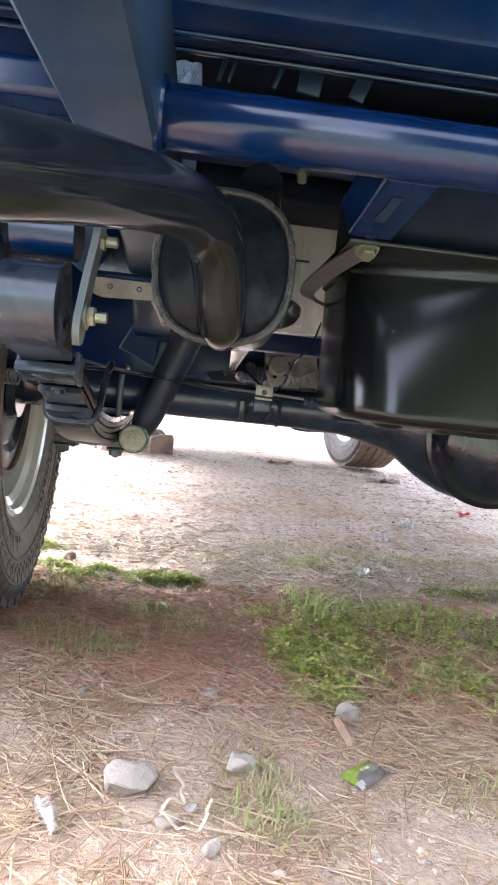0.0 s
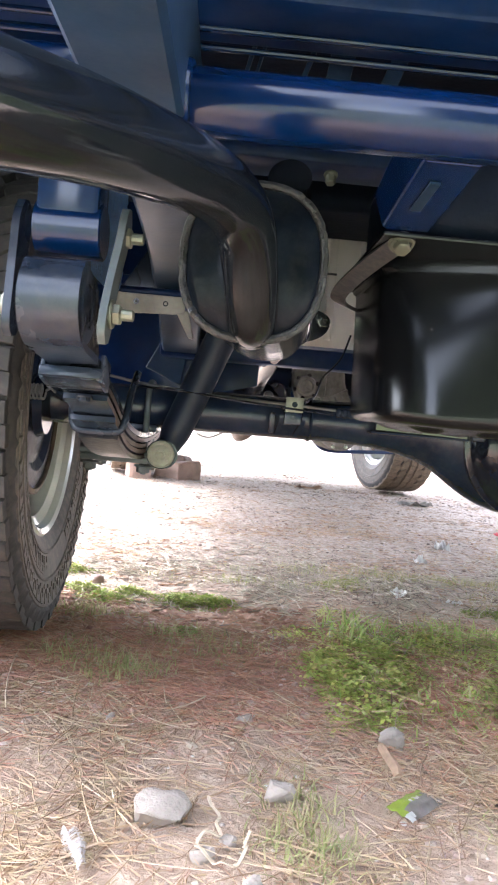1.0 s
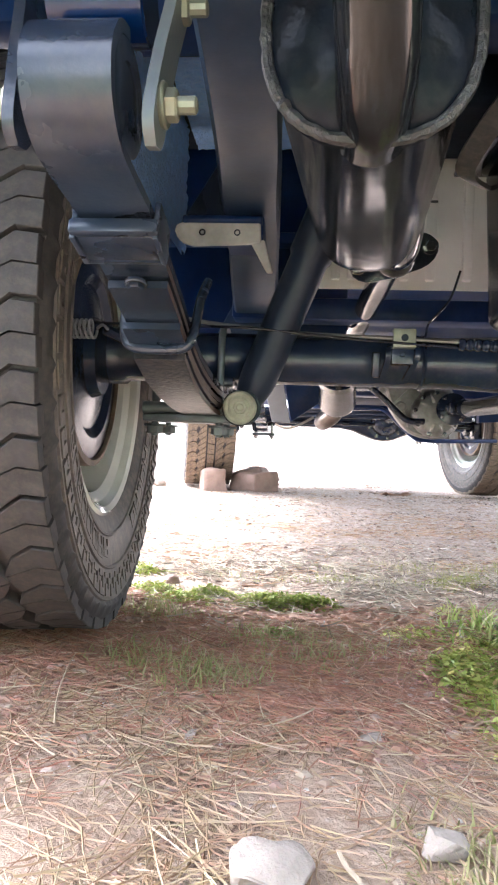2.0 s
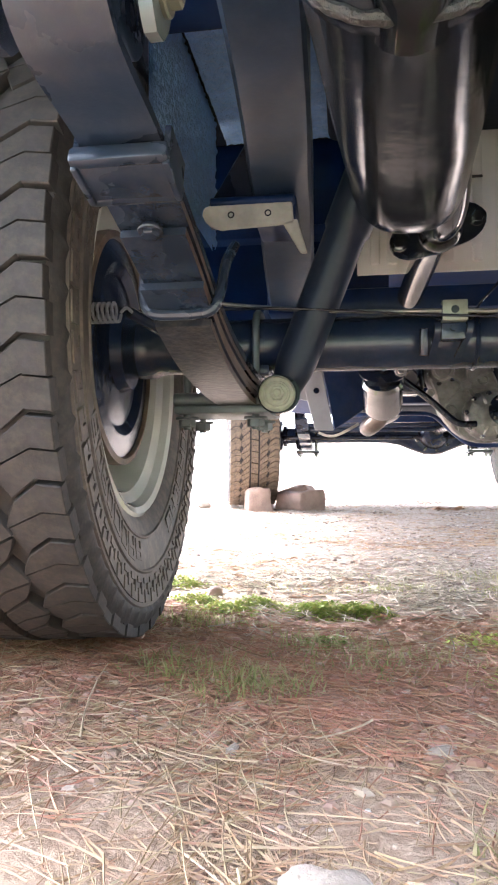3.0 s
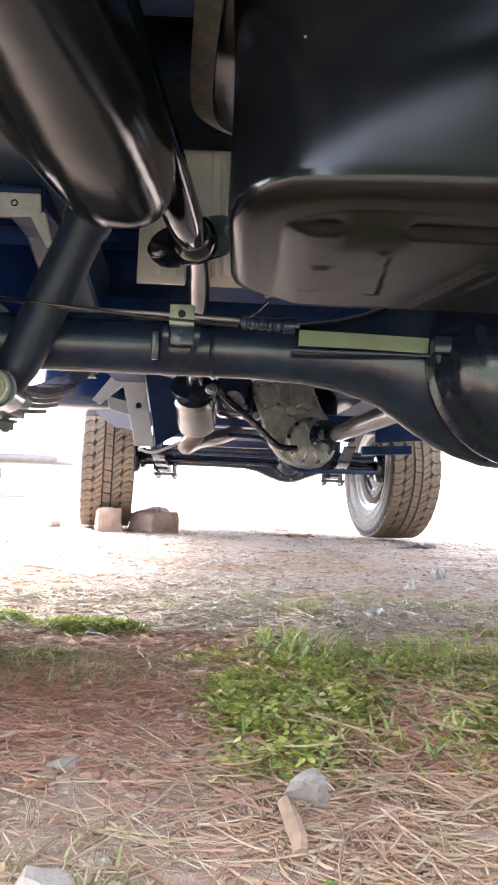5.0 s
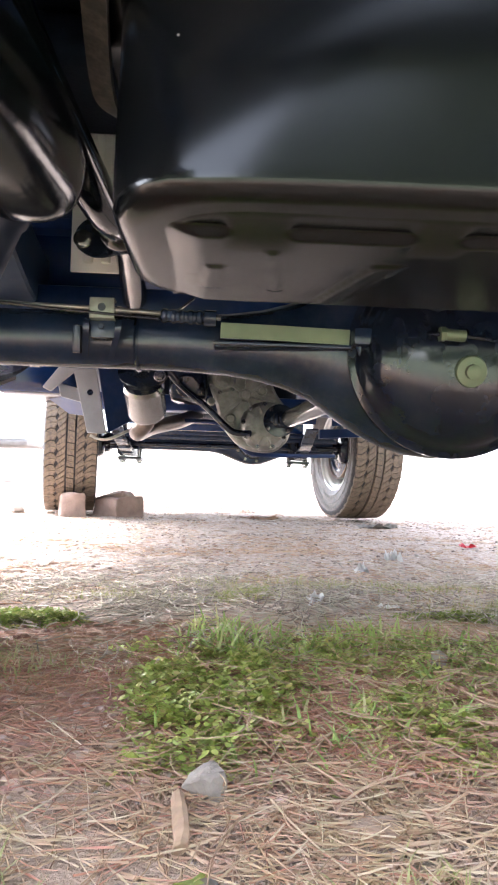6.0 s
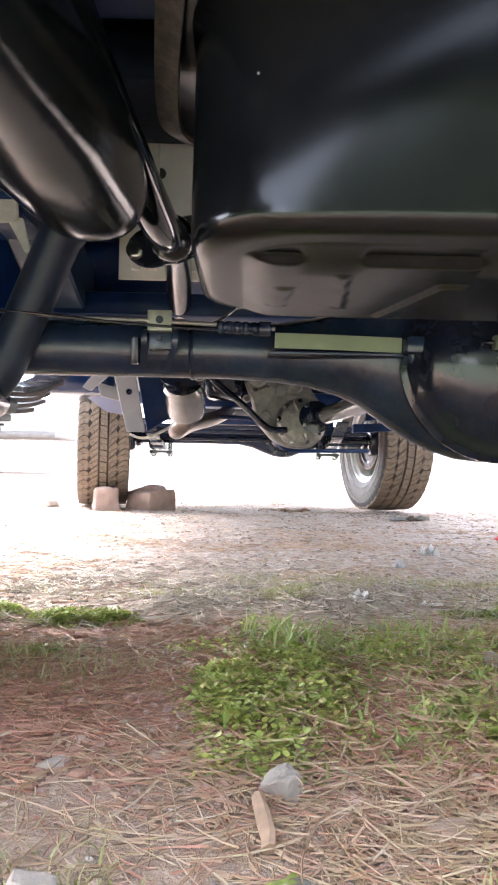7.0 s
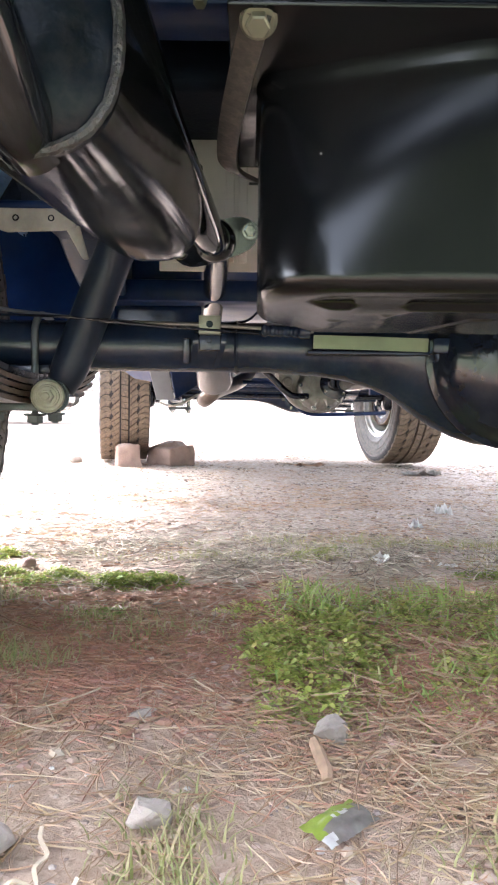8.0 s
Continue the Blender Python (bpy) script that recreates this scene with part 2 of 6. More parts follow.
# ---- building helpers ----
def part(name, bm, material, parent=None, label="", sharp=32):
    me = bpy.data.meshes.new(name)
    bmesh.ops.recalc_face_normals(bm, faces=bm.faces)
    for f in bm.faces:
        f.smooth = True
    bm.to_mesh(me)
    bm.free()
    me.set_sharp_from_angle(angle=radians(sharp))
    me.materials.append(material)
    ob = new(name, me)
    if parent is not None:
        ob.parent = parent
        ob.matrix_parent_inverse = parent.matrix_basis.inverted() if parent.parent is None else Matrix()
    if label:
        tagged(ob, label)
    return ob


def thing(name, at, label, category, group="", kind=""):
    ob = new(name)
    ob.empty_display_size = 0.05
    ob.location = at
    return tagged(ob, label, category, group, kind)


def bm_new():
    return bmesh.new()


def ring_faces(bm, rings, closed=False, caps=True):
    n = len(rings[0])
    pairs = list(zip(rings, rings[1:])) + ([(rings[-1], rings[0])] if closed else [])
    for a, b in pairs:
        for k in range(n):
            bm.faces.new((a[k], a[(k + 1) % n], b[(k + 1) % n], b[k]))
    if caps and not closed:
        bm.faces.new(rings[0][::-1])
        bm.faces.new(rings[-1])


def spline(pts, steps=8):
    """A smooth line through the points (Catmull-Rom)."""
    p = [Vector(q) for q in pts]
    p = [2 * p[0] - p[1]] + p + [2 * p[-1] - p[-2]]
    out = []
    for i in range(1, len(p) - 2):
        for s in range(steps):
            t = s / steps
            a, b, c, d = p[i - 1], p[i], p[i + 1], p[i + 2]
            out.append(0.5 * (2 * b + (c - a) * t + (2 * a - 5 * b + 4 * c - d) * t * t + (3 * b - a - 3 * c + d) * t ** 3))
    out.append(p[-2].copy())
    return out


def sweep(bm, pts, rad, seg=16, steps=8, flat=1.0, up=(0, 0, 1)):
    """A tube along a smooth line; rad is one radius or one for each given point."""
    line = spline(pts, steps) if steps > 1 else [Vector(q) for q in pts]
    rings = []
    for i, c in enumerate(line):
        d = (line[min(i + 1, len(line) - 1)] - line[max(i - 1, 0)]).normalized()
        side = d.cross(Vector(up))
        side = side.normalized() if side.length > 1e-4 else d.orthogonal().normalized()
        top = side.cross(d).normalized()
        if isinstance(rad, (list, tuple)):
            f = i / (len(line) - 1) * (len(rad) - 1)
            k = min(int(f), len(rad) - 2)
            r = rad[k] + (rad[k + 1] - rad[k]) * (f - k)
        else:
            r = rad
        rings.append([bm.verts.new(c + side * r * math.cos(2 * math.pi * k / seg) + top * r * flat * math.sin(2 * math.pi * k / seg)) for k in range(seg)])
    ring_faces(bm, rings)
    return bm


def strap(bm, pts, width, thick, up=(0, 0, 1), steps=6, across=None):
    """A flat bar bent along a smooth line: width across, thick along its normal."""
    line = spline(pts, steps) if steps > 1 else [Vector(q) for q in pts]
    rings = []
    for i, c in enumerate(line):
        d = (line[min(i + 1, len(line) - 1)] - line[max(i - 1, 0)]).normalized()
        side = Vector(across).normalized() if across else d.cross(Vector(up)).normalized()
        top = side.cross(d).normalized()
        w, h = side * width / 2, top * thick / 2
        rings.append([bm.verts.new(c + q) for q in (w + h, -w + h, -w - h, w - h)])
    ring_faces(bm, rings)
    return bm


def lathe(bm, prof, at, axis, seg=32, closed=False):
    """Turns the profile [(along, radius)] about the axis through at."""
    q = Vector(axis).normalized().to_track_quat("Z", "Y").to_matrix()
    rings = []
    for a, r in prof:
        rings.append([bm.verts.new(Vector(at) + q @ Vector((max(r, 1e-4) * math.cos(2 * math.pi * k / seg), max(r, 1e-4) * math.sin(2 * math.pi * k / seg), a))) for k in range(seg)])
    ring_faces(bm, rings, closed)
    return bm


def cyl(bm, a, b, r, seg=16, r2=None):
    a, b = Vector(a), Vector(b)
    length = (b - a).length
    c = min(0.12 * r, 0.2 * length)
    r2 = r if r2 is None else r2
    return lathe(bm, [(0, r - c), (c, r), (length - c, r2), (length, r2 - c)], a, b - a, seg)


def box(bm, lo, hi, bev=0.003, turn=None, about=None, seg=2):
    """A box from corner lo to corner hi with rounded edges."""
    part_bm = bmesh.new()
    bmesh.ops.create_cube(part_bm, size=1)
    lo, hi = Vector(lo), Vector(hi)
    for v in part_bm.verts:
        v.co = Vector((lo[k] + (v.co[k] + 0.5) * (hi[k] - lo[k]) for k in range(3)))
    if bev:
        bmesh.ops.bevel(part_bm, geom=part_bm.edges[:], offset=bev, segments=seg, profile=0.5, affect="EDGES")
    if turn is not None:
        c = Vector(about) if about is not None else (lo + hi) / 2
        m = Matrix.Translation(c) @ Euler([radians(a) for a in turn]).to_matrix().to_4x4() @ Matrix.Translation(-c)
        part_bm.transform(m)
    join(bm, part_bm)
    return bm


def join(bm, other):
    idx = {v: bm.verts.new(v.co) for v in other.verts}
    for f in other.faces:
        bm.faces.new([idx[v] for v in f.verts])
    other.free()


def plate(bm, pts, thick, bev=0.0015):
    """A flat plate with the given corners (in one plane), thickened along its normal."""
    p = [Vector(q) for q in pts]
    n = (p[1] - p[0]).cross(p[2] - p[0]).normalized() * thick / 2
    other = bmesh.new()
    a = [other.verts.new(q - n) for q in p]
    b = [other.verts.new(q + n) for q in p]
    ring_faces(other, [a, b])
    if bev:
        bmesh.ops.recalc_face_normals(other, faces=other.faces)
        bmesh.ops.bevel(other, geom=other.edges[:], offset=bev, segments=1, affect="EDGES")
    join(bm, other)
    return bm


def hexbolt(bm, at, axis, r=0.009, h=0.008, washer=True, shank=0.0):
    at, axis = Vector(at), Vector(axis).normalized()
    if washer:
        lathe(bm, [(0, r * 1.35), (0.002, r * 1.4), (0.003, r * 1.3)], at, axis, 18)
    lathe(bm, [(0.003, r), (h, r), (h + 0.001, r * 0.85)], at, axis, 6)
    if shank:
        lathe(bm, [(h, r * 0.55), (h + shank, r * 0.55), (h + shank + 0.001, r * 0.4)], at, axis, 10)
    return bm


def gz(x, y):
    """The ground's height: gentle unevenness, a slight rise by the left rear wheel."""
    h = 0.010 * noise.noise((x * 2.1, y * 2.1, 3.0)) + 0.006 * noise.noise((x * 7.0, y * 7.0, 9.0))
    near = math.exp(-((x + 0.66) ** 2 / 0.05 + (y - 0.02) ** 2 / 0.07))
    h = h * (1 - near) + 0.030 * near
    for wx, wy in ((-0.74, 2.5), (0.70, 2.5), (0.60, 0.0)):
        near = math.exp(-((x - wx) ** 2 + (y - wy) ** 2) / 0.06)
        h = h * (1 - near) - 0.004 * near
    return h


# ---- ground ----
def spread(lo, hi, step, far):
    inner = list(np.arange(lo, hi + step / 2, step))
    out, d = [], step
    v = lo
    while v > -far:
        d *= 1.22
        v -= d
        out.append(v)
    left = out[::-1]
    out, d, v = [], step, inner[-1]
    while v < far:
        d *= 1.22
        v += d
        out.append(v)
    return left + inner + out


def ground_sheet():
    xs, ys = spread(-1.0, 1.1, 0.0085, 600), spread(-0.9, 1.2, 0.0085, 600)
    verts = []
    for y in ys:
        for x in xs:
            fade = max(0.0, 1 - max(abs(x) - 4, abs(y - 1) - 5, 0) / 20)
            z = gz(x, y) * fade
            if abs(x) < 1.5 and -1.4 < y < 3.3:
                z += 0.003 * noise.noise((x * 25, y * 25, 1.0)) + 0.0035 * max(0.0, noise.noise((x * 45, y * 45, 5.0)))
                lump = 0.5 + 0.5 * noise.noise((x * 4, y * 4, 15.0))
                z += lump * (0.0040 * abs(noise.noise((x * 38, y * 38, 21.0))) + 0.0030 * max(0.0, noise.noise((x * 85, y * 85, 25.0))))
            verts.append((x, y, z))
    nx = len(xs)
    faces = [(j * nx + i, j * nx + i + 1, (j + 1) * nx + i + 1, (j + 1) * nx + i) for j in range(len(ys) - 1) for i in range(nx - 1)]
    me = bpy.data.meshes.new("ground")
    me.from_pydata(verts, [], faces)
    me.shade_smooth()
    me.materials.append(EARTH)
    return tagged(new("ground", me), "dry pinkish-brown earth with a red band, greened unseen behind the viewpoint", "ground", kind="structure")


ground_sheet()


# ---- the vehicle ----
truck = thing("off_road_vehicle", (0, 1.2, 0), "dark blue off-road vehicle on leaf springs, its black underbody freshly painted", "vehicle")
WHEELS = ((-0.607, 0.0, 0.352, 3.8, 1), (-0.74, 2.5, 0.333, 11.5, 1), (0.60, 0.0, 0.338, 0.0, -1), (0.62, 2.5, 0.333, 11.0, -1))
TYRE_R, TYRE_W = 0.326, 0.238


LUGS, BLOCKS = 60, 38


def carcass_mesh():
    """The tyre body about the x axis, with beads, raised rings and rounded, grooved shoulders."""
    R, W = TYRE_R, TYRE_W
    bm = bm_new()
    half = [(0.34, 0.186), (0.395, 0.190), (0.425, 0.201), (0.444, 0.213), (0.452, 0.2145), (0.4525, 0.217), (0.446, 0.218), (0.462, 0.236), (0.468, 0.251), (0.477, 0.252), (0.477, 0.2545), (0.469, 0.256), (0.474, 0.270), (0.477, 0.286), (0.486, 0.287), (0.486, 0.2905), (0.478, 0.292),
            (0.476, 0.298), (0.466, 0.306), (0.446, 0.313), (0.41, R - 0.0135), (0.25, R - 0.0115), (0.0, R - 0.0105)]
    prof = [(x * W, r, r > 0.295 and x > 0.42) for x, r in half] + [(-x * W, r, r > 0.295 and x > 0.42) for x, r in half[-2::-1]]
    seg = LUGS * 4
    rings = []
    for x, r, lug in prof:
        ring = []
        for k in range(seg):
            a = 2 * math.pi * k / seg
            out = (0.0016 if k % 4 in (0, 1, 2) else -0.0042) if lug else 0.0
            ring.append(bm.verts.new((x + math.copysign(out, x), (r + out * 0.6) * math.sin(a), (r + out * 0.6) * math.cos(a))))
        rings.append(ring)
    ring_faces(bm, rings, caps=False)
    return bm


def relief(bm, side, a0, a1, lo, hi, rise):
    """One raised piece on a side wall, between two angles and two radii."""
    vs = []
    for r in (lo, hi):
        for out in (0.0, rise):
            for aa in (a0, a1):
                x = 0.446 + (min(r, 0.286) - 0.218) * 0.45 + out / TYRE_W
                vs.append(bm.verts.new((side * x * TYRE_W, r * math.sin(aa), r * math.cos(aa))))
    for q in ((2, 3, 7, 6), (0, 1, 3, 2), (4, 6, 7, 5), (0, 2, 6, 4), (1, 5, 7, 3)):
        bm.faces.new([vs[i] for i in q])


def castle_mesh():
    """The toothed ring below the shoulder of each side wall."""
    bm = bm_new()
    pitch = 2 * math.pi / LUGS
    for side in (-1, 1):
        for k in range(LUGS):
            a = k * pitch
            relief(bm, side, a + 0.06 * pitch, a + 0.86 * pitch, 0.2785, 0.2865, 0.0034)
            relief(bm, side, a + 0.06 * pitch, a + 0.34 * pitch, 0.2655, 0.2785, 0.0034)
            relief(bm, side, a + 0.52 * pitch, a + 0.86 * pitch, 0.2725, 0.2785, 0.0034)
            relief(bm, side, a + 0.45 * pitch, a + 0.80 * pitch, 0.260, 0.2665, 0.0026)
    return bm


def block_mesh(cx, w, drop, skew, left, right, sipe):
    """One tread block, at the top of the tyre: each long edge bulges at its middle, a sipe cuts it in two, and at the shoulder one half is shorter."""
    bm = bm_new()
    R, W, pitch = TYRE_R, TYRE_W, 2 * math.pi / BLOCKS
    chevron = 0.17 if abs(cx) > 0.3 else 0.0
    for sign in (-1, 1):
        vs = []
        for r, sc in ((R - 0.014 - drop, 1.0), (R - 0.001 - drop, 0.985), (R - drop, 0.95)):
            for sx, sa, bulge in ((-1, sign, 0), (0, sign, 0), (1, sign, 0), (1, 0.5 * sign, 0.6 * right), (1, 0, right), (0, 0, 0), (-1, 0, -left), (-1, 0.5 * sign, -0.6 * left)):
                a = (sa * 0.468 * sc + sx * skew + (sign * sipe if sa == 0 else 0) + (chevron if sx == 0 else 0)) * pitch
                out = sx * w / 2 * sc + bulge
                if sign > 0 and abs(cx) > 0.3 and out * cx > 0:
                    out -= math.copysign(0.007, cx)
                vs.append(bm.verts.new(((cx + out) * W, r * math.sin(a), r * math.cos(a))))
        bm.faces.new(vs[16:])
        for o in (0, 8):
            for k in range(8):
                bm.faces.new((vs[o + k], vs[o + (k + 1) % 8], vs[o + 8 + (k + 1) % 8], vs[o + 8 + k]))
    return bm


def marks_mesh():
    """Worn raised marks on both side walls, past reading."""
    rnd = random.Random(77)
    bm = bm_new()
    for side in (-1, 1):
        for start in (0.2, 1.75, 3.35, 4.9):
            a = start
            for _ in range(8):
                w = rnd.uniform(0.07, 0.11)
                lo, hi = 0.2215, 0.2215 + rnd.uniform(0.021, 0.025)
                bar = 0.16 * w
                relief(bm, side, a, a + bar, lo, hi, 0.0024)
                if rnd.random() < 0.8:
                    relief(bm, side, a + w - bar, a + w, lo, hi, 0.0024)
                relief(bm, side, a + bar, a + w - bar, hi - 0.0035, hi, 0.0024)
                relief(bm, side, a + bar, a + w - bar, *((lo, lo + 0.0035) if rnd.random() < 0.6 else ((lo + hi) / 2 - 0.002, (lo + hi) / 2 + 0.002)), 0.0024)
                a += w * 1.3
    return bm


def mesh_of(name, bm, material, sharp=30):
    me = bpy.data.meshes.new(name)
    bmesh.ops.recalc_face_normals(bm, faces=bm.faces)
    for f in bm.faces:
        f.smooth = True
    bm.to_mesh(me)
    bm.free()
    me.set_sharp_from_angle(angle=radians(sharp))
    me.materials.append(material)
    return me


def under(name, me, parent, m):
    """An object on a shared mesh, posed by m in its parent's own space."""
    ob = new(name, me)
    ob.parent = parent
    ob.matrix_basis = m
    return ob


def rim_mesh():
    """Pressed steel rim about the x axis: the barrel opens to +x, the disc sits towards -x."""
    W = TYRE_W
    prof = [(0.40, 0.183), (0.415, 0.190), (0.40, 0.196), (0.37, 0.190), (0.33, 0.172), (0.20, 0.165), (0.05, 0.152), (-0.10, 0.152), (-0.30, 0.165), (-0.37, 0.188), (-0.41, 0.193),
            (-0.42, 0.188), (-0.38, 0.180), (-0.28, 0.158), (-0.20, 0.146), (-0.19, 0.120), (-0.26, 0.090), (-0.20, 0.05), (-0.20, 0.0),
            (-0.17, 0.0), (-0.17, 0.05), (-0.23, 0.09), (-0.16, 0.120), (-0.12, 0.145), (0.05, 0.145), (0.20, 0.158), (0.33, 0.166), (0.36, 0.178)]
    bm = bm_new()
    lathe(bm, [(x * W, r) for x, r in prof], (0, 0, 0), (1, 0, 0), 64, closed=True)
    return bm


def drum_mesh():
    W = TYRE_W
    bm = bm_new()
    lathe(bm, [(-0.16 * W, 0.105), (0.18 * W, 0.110), (0.22 * W, 0.125), (0.29 * W, 0.129), (0.31 * W, 0.126), (0.32 * W, 0.100), (0.29 * W, 0.088), (0.31 * W, 0.05), (0.36 * W, 0.045), (0.36 * W, 0.0)], (0, 0, 0), (1, 0, 0), 48)
    return bm


def drum_lip_mesh():
    """The brown outer edge of the drum."""
    W = TYRE_W
    bm = bm_new()
    lathe(bm, [(0.20 * W, 0.127), (0.22 * W, 0.133), (0.30 * W, 0.135), (0.325 * W, 0.134), (0.33 * W, 0.127), (0.315 * W, 0.125)], (0, 0, 0), (1, 0, 0), 56, closed=True)
    return bm


CARCASS = mesh_of("tyre", carcass_mesh(), RUBBER, 28)
CARCASS.materials.append(TREAD)
for p in CARCASS.polygons:
    if math.hypot(p.center.y, p.center.z) > 0.294:
        p.material_index = 1
MARKS = mesh_of("sidewall_mark", marks_mesh(), RUBBER)
CASTLE = mesh_of("sidewall_teeth", castle_mesh(), RUBBER)
TREAD_SHAPES = ((-0.378, 0.176, 0.0040, 0.13, 0.0, 0.045, 0.016), (-0.158, 0.126, 0.0015, 0.26, 0.045, 0.0, 0.026), (0.0, 0.130, 0.0, -0.05, 0.0, 0.0, 0.012), (0.158, 0.126, 0.0015, 0.26, 0.0, 0.045, 0.026), (0.378, 0.176, 0.0040, 0.13, 0.045, 0.0, 0.016))
# the front blocks' sunlight is put into their lighter colour
REAR_ROWS, FRONT_ROWS = [[mesh_of("tread_block", block_mesh(*q), material) for q in TREAD_SHAPES] for material in (TREAD, LIT_TREAD)]
LIP_ME = mesh_of("drum_lip", drum_lip_mesh(), surface("brown_drum_edge", (0.13, 0.085, 0.055), 0.5, vary=0.6, scale=30, bumps=0.5, depth=0.001, dust=0.3))
RIM_ME, DRUM_ME = mesh_of("wheel_rim", rim_mesh(), RIM), mesh_of("brake_drum", drum_mesh(), surface("dusty_drum_paint", (0.014, 0.026, 0.058), 0.20, gloss=0.22, vary=0.3, scale=20, bumps=0.2, depth=0.001, dust=0.07, dust_colour=(0.34, 0.25, 0.17)))
for n, (wx, wy, wz, steer, side) in enumerate(WHEELS):
    m = Matrix.Translation(Vector((wx, wy, wz)) - truck.location) @ Euler((0, 0, radians(steer + (0 if side > 0 else 180)))).to_matrix().to_4x4() @ Euler((0.7 * n, 0, 0)).to_matrix().to_4x4()
    rim = tagged(under("wheel_rim", RIM_ME, truck, m), "silver pressed steel wheel rim")
    tagged(under("brake_drum", DRUM_ME, rim, Matrix()), "gloss black brake drum")
    tagged(under("drum_lip", LIP_ME, rim, Matrix()), "brown edge of the brake drum")
    tyre = tagged(under("tyre", CARCASS, truck, m), "dusty all-terrain tyre with zigzag tread")
    tagged(under("sidewall_mark", MARKS, tyre, Matrix()), "worn raised side-wall marks", kind="stuff")
    tagged(under("sidewall_teeth", CASTLE, tyre, Matrix()), "toothed ring of raised rubber", kind="stuff")
    for row, me in enumerate(FRONT_ROWS if wy > 1 else REAR_ROWS):
        for k in range(BLOCKS):
            under("tread_block", me, tyre, Euler((2 * math.pi / BLOCKS * (k + 0.5 * (row % 2)), 0, 0)).to_matrix().to_4x4())

# rear axle
AX_Y, AX_Z, DIFF_X = 0.055, 0.361, 0.212
bm = bm_new()
rings = []
half = [(0.0, 0.062, 0.124), (0.03, 0.062, 0.121), (0.06, 0.060, 0.112), (0.085, 0.057, 0.100), (0.105, 0.054, 0.088), (0.125, 0.050, 0.074), (0.145, 0.045, 0.060), (0.168, 0.040, 0.050), (0.20, 0.036, 0.041), (0.24, 0.033, 0.035), (0.30, 0.032, 0.032)]
stations = [(-0.54, 0.037, 0.037), (-0.505, 0.037, 0.037), (-0.50, 0.032, 0.032)] + [(DIFF_X - d, ry, rz) for d, ry, rz in half[::-1]] + [(DIFF_X + d, ry, rz) for d, ry, rz in half[1:-1]] + [(0.50, 0.032, 0.032), (0.505, 0.037, 0.037)]
for x, ry, rz in stations:
    rings.append([bm.verts.new((x, AX_Y + ry * math.cos(2 * math.pi * k / 32), AX_Z + rz * math.sin(2 * math.pi * k / 32))) for k in range(32)])
ring_faces(bm, rings)
axle = part("rear_axle", bm, AXLE, truck, "black tubular rear axle with a round differential housing", 50)
bm = bm_new()
lathe(bm, [(0.0, 0.110), (0.016, 0.113), (0.024, 0.1135), (0.026, 0.108), (0.030, 0.104), (0.040, 0.101), (0.056, 0.090), (0.070, 0.068), (0.078, 0.038), (0.081, 0.0)], (DIFF_X + 0.003, AX_Y - 0.036, AX_Z - 0.012), (0, -1, 0), 56)
part("differential_cover", bm, BLACK, axle, "domed black differential cover", 40)
bm = bm_new()
lathe(bm, [(0, 0.015), (0.004, 0.0165), (0.007, 0.015), (0.008, 0.0075), (0.014, 0.0075), (0.015, 0.005)], (0.215, -0.056, 0.322), (0.0, -1, -0.2), 24)
part("filler_plug", bm, STRIP, axle, "zinc-plated filler plug")
bm = bm_new()
hexbolt(bm, (0.121, 0.018, 0.432), (0, -1, 0), 0.006, 0.006)
part("cover_bolt", bm, AXLE, axle)
bm = bm_new()
lathe(bm, [(-0.01, 0.045), (0.02, 0.046), (0.1, 0.032), (0.13, 0.03)], (DIFF_X, AX_Y + 0.05, AX_Z), (-0.03, 1, 0.0), 24)
part("pinion_housing", bm, AXLE, axle)
# weld seams where the tube meets the housing, and a seam bump under the tube
bm = bm_new()
rings = []
for k in range(40):
    a = 2 * math.pi * k / 40
    out = Vector((0, math.cos(a), math.sin(a)))
    rad = 0.0030 + 0.0008 * noise.noise((k * 0.8, 2, 0))
    rings.append([bm.verts.new(Vector((-0.128, AX_Y, AX_Z)) + out * (0.032 + rad * math.cos(2 * math.pi * q / 6)) + Vector((1, 0, 0)) * rad * math.sin(2 * math.pi * q / 6)) for q in range(6)])
ring_faces(bm, rings, closed=True)
part("weld_bead", bm, AXLE, axle)
# plated strip, its dark carrier and the brake lines ahead of the axle
bm = bm_new()
strap(bm, [(-0.035, -0.012, 0.3635), (0.03, -0.012, 0.3625), (0.102, -0.011, 0.3610)], 0.003, 0.0160, across=(0, 1, 0.05), steps=2)
part("plated_strip", bm, STRIP, axle, "pale olive zinc-plated strip")
bm = bm_new()
box(bm, (0.103, -0.03, 0.350), (0.168, 0.02, 0.369), 0.004)
box(bm, (-0.042, -0.010, 0.349), (0.105, 0.03, 0.3535), 0.002)
box(bm, (-0.036, -0.009, 0.3545), (0.103, 0.003, 0.3660), 0.002)
sweep(bm, [(0.112, -0.014, 0.352), (0.117, -0.012, 0.342), (0.120, 0.004, 0.334)], 0.005, 10, 4)
part("line_carrier", bm, AXLE, axle, "black carrier for the brake lines")
bm = bm_new()
cyl(bm, (0.184, -0.072, 0.355), (0.204, -0.072, 0.354), 0.0060, 12)
lathe(bm, [(0, 0.0075), (0.005, 0.0075), (0.006, 0.006)], (0.179, -0.072, 0.3552), (1, 0, 0), 6)
part("line_connector", bm, STRIP, axle, "zinc-plated pipe connector")
bm = bm_new()
sweep(bm, [(0.166, -0.03, 0.366), (0.174, -0.06, 0.358), (0.180, -0.072, 0.3552)], 0.0022, 8)
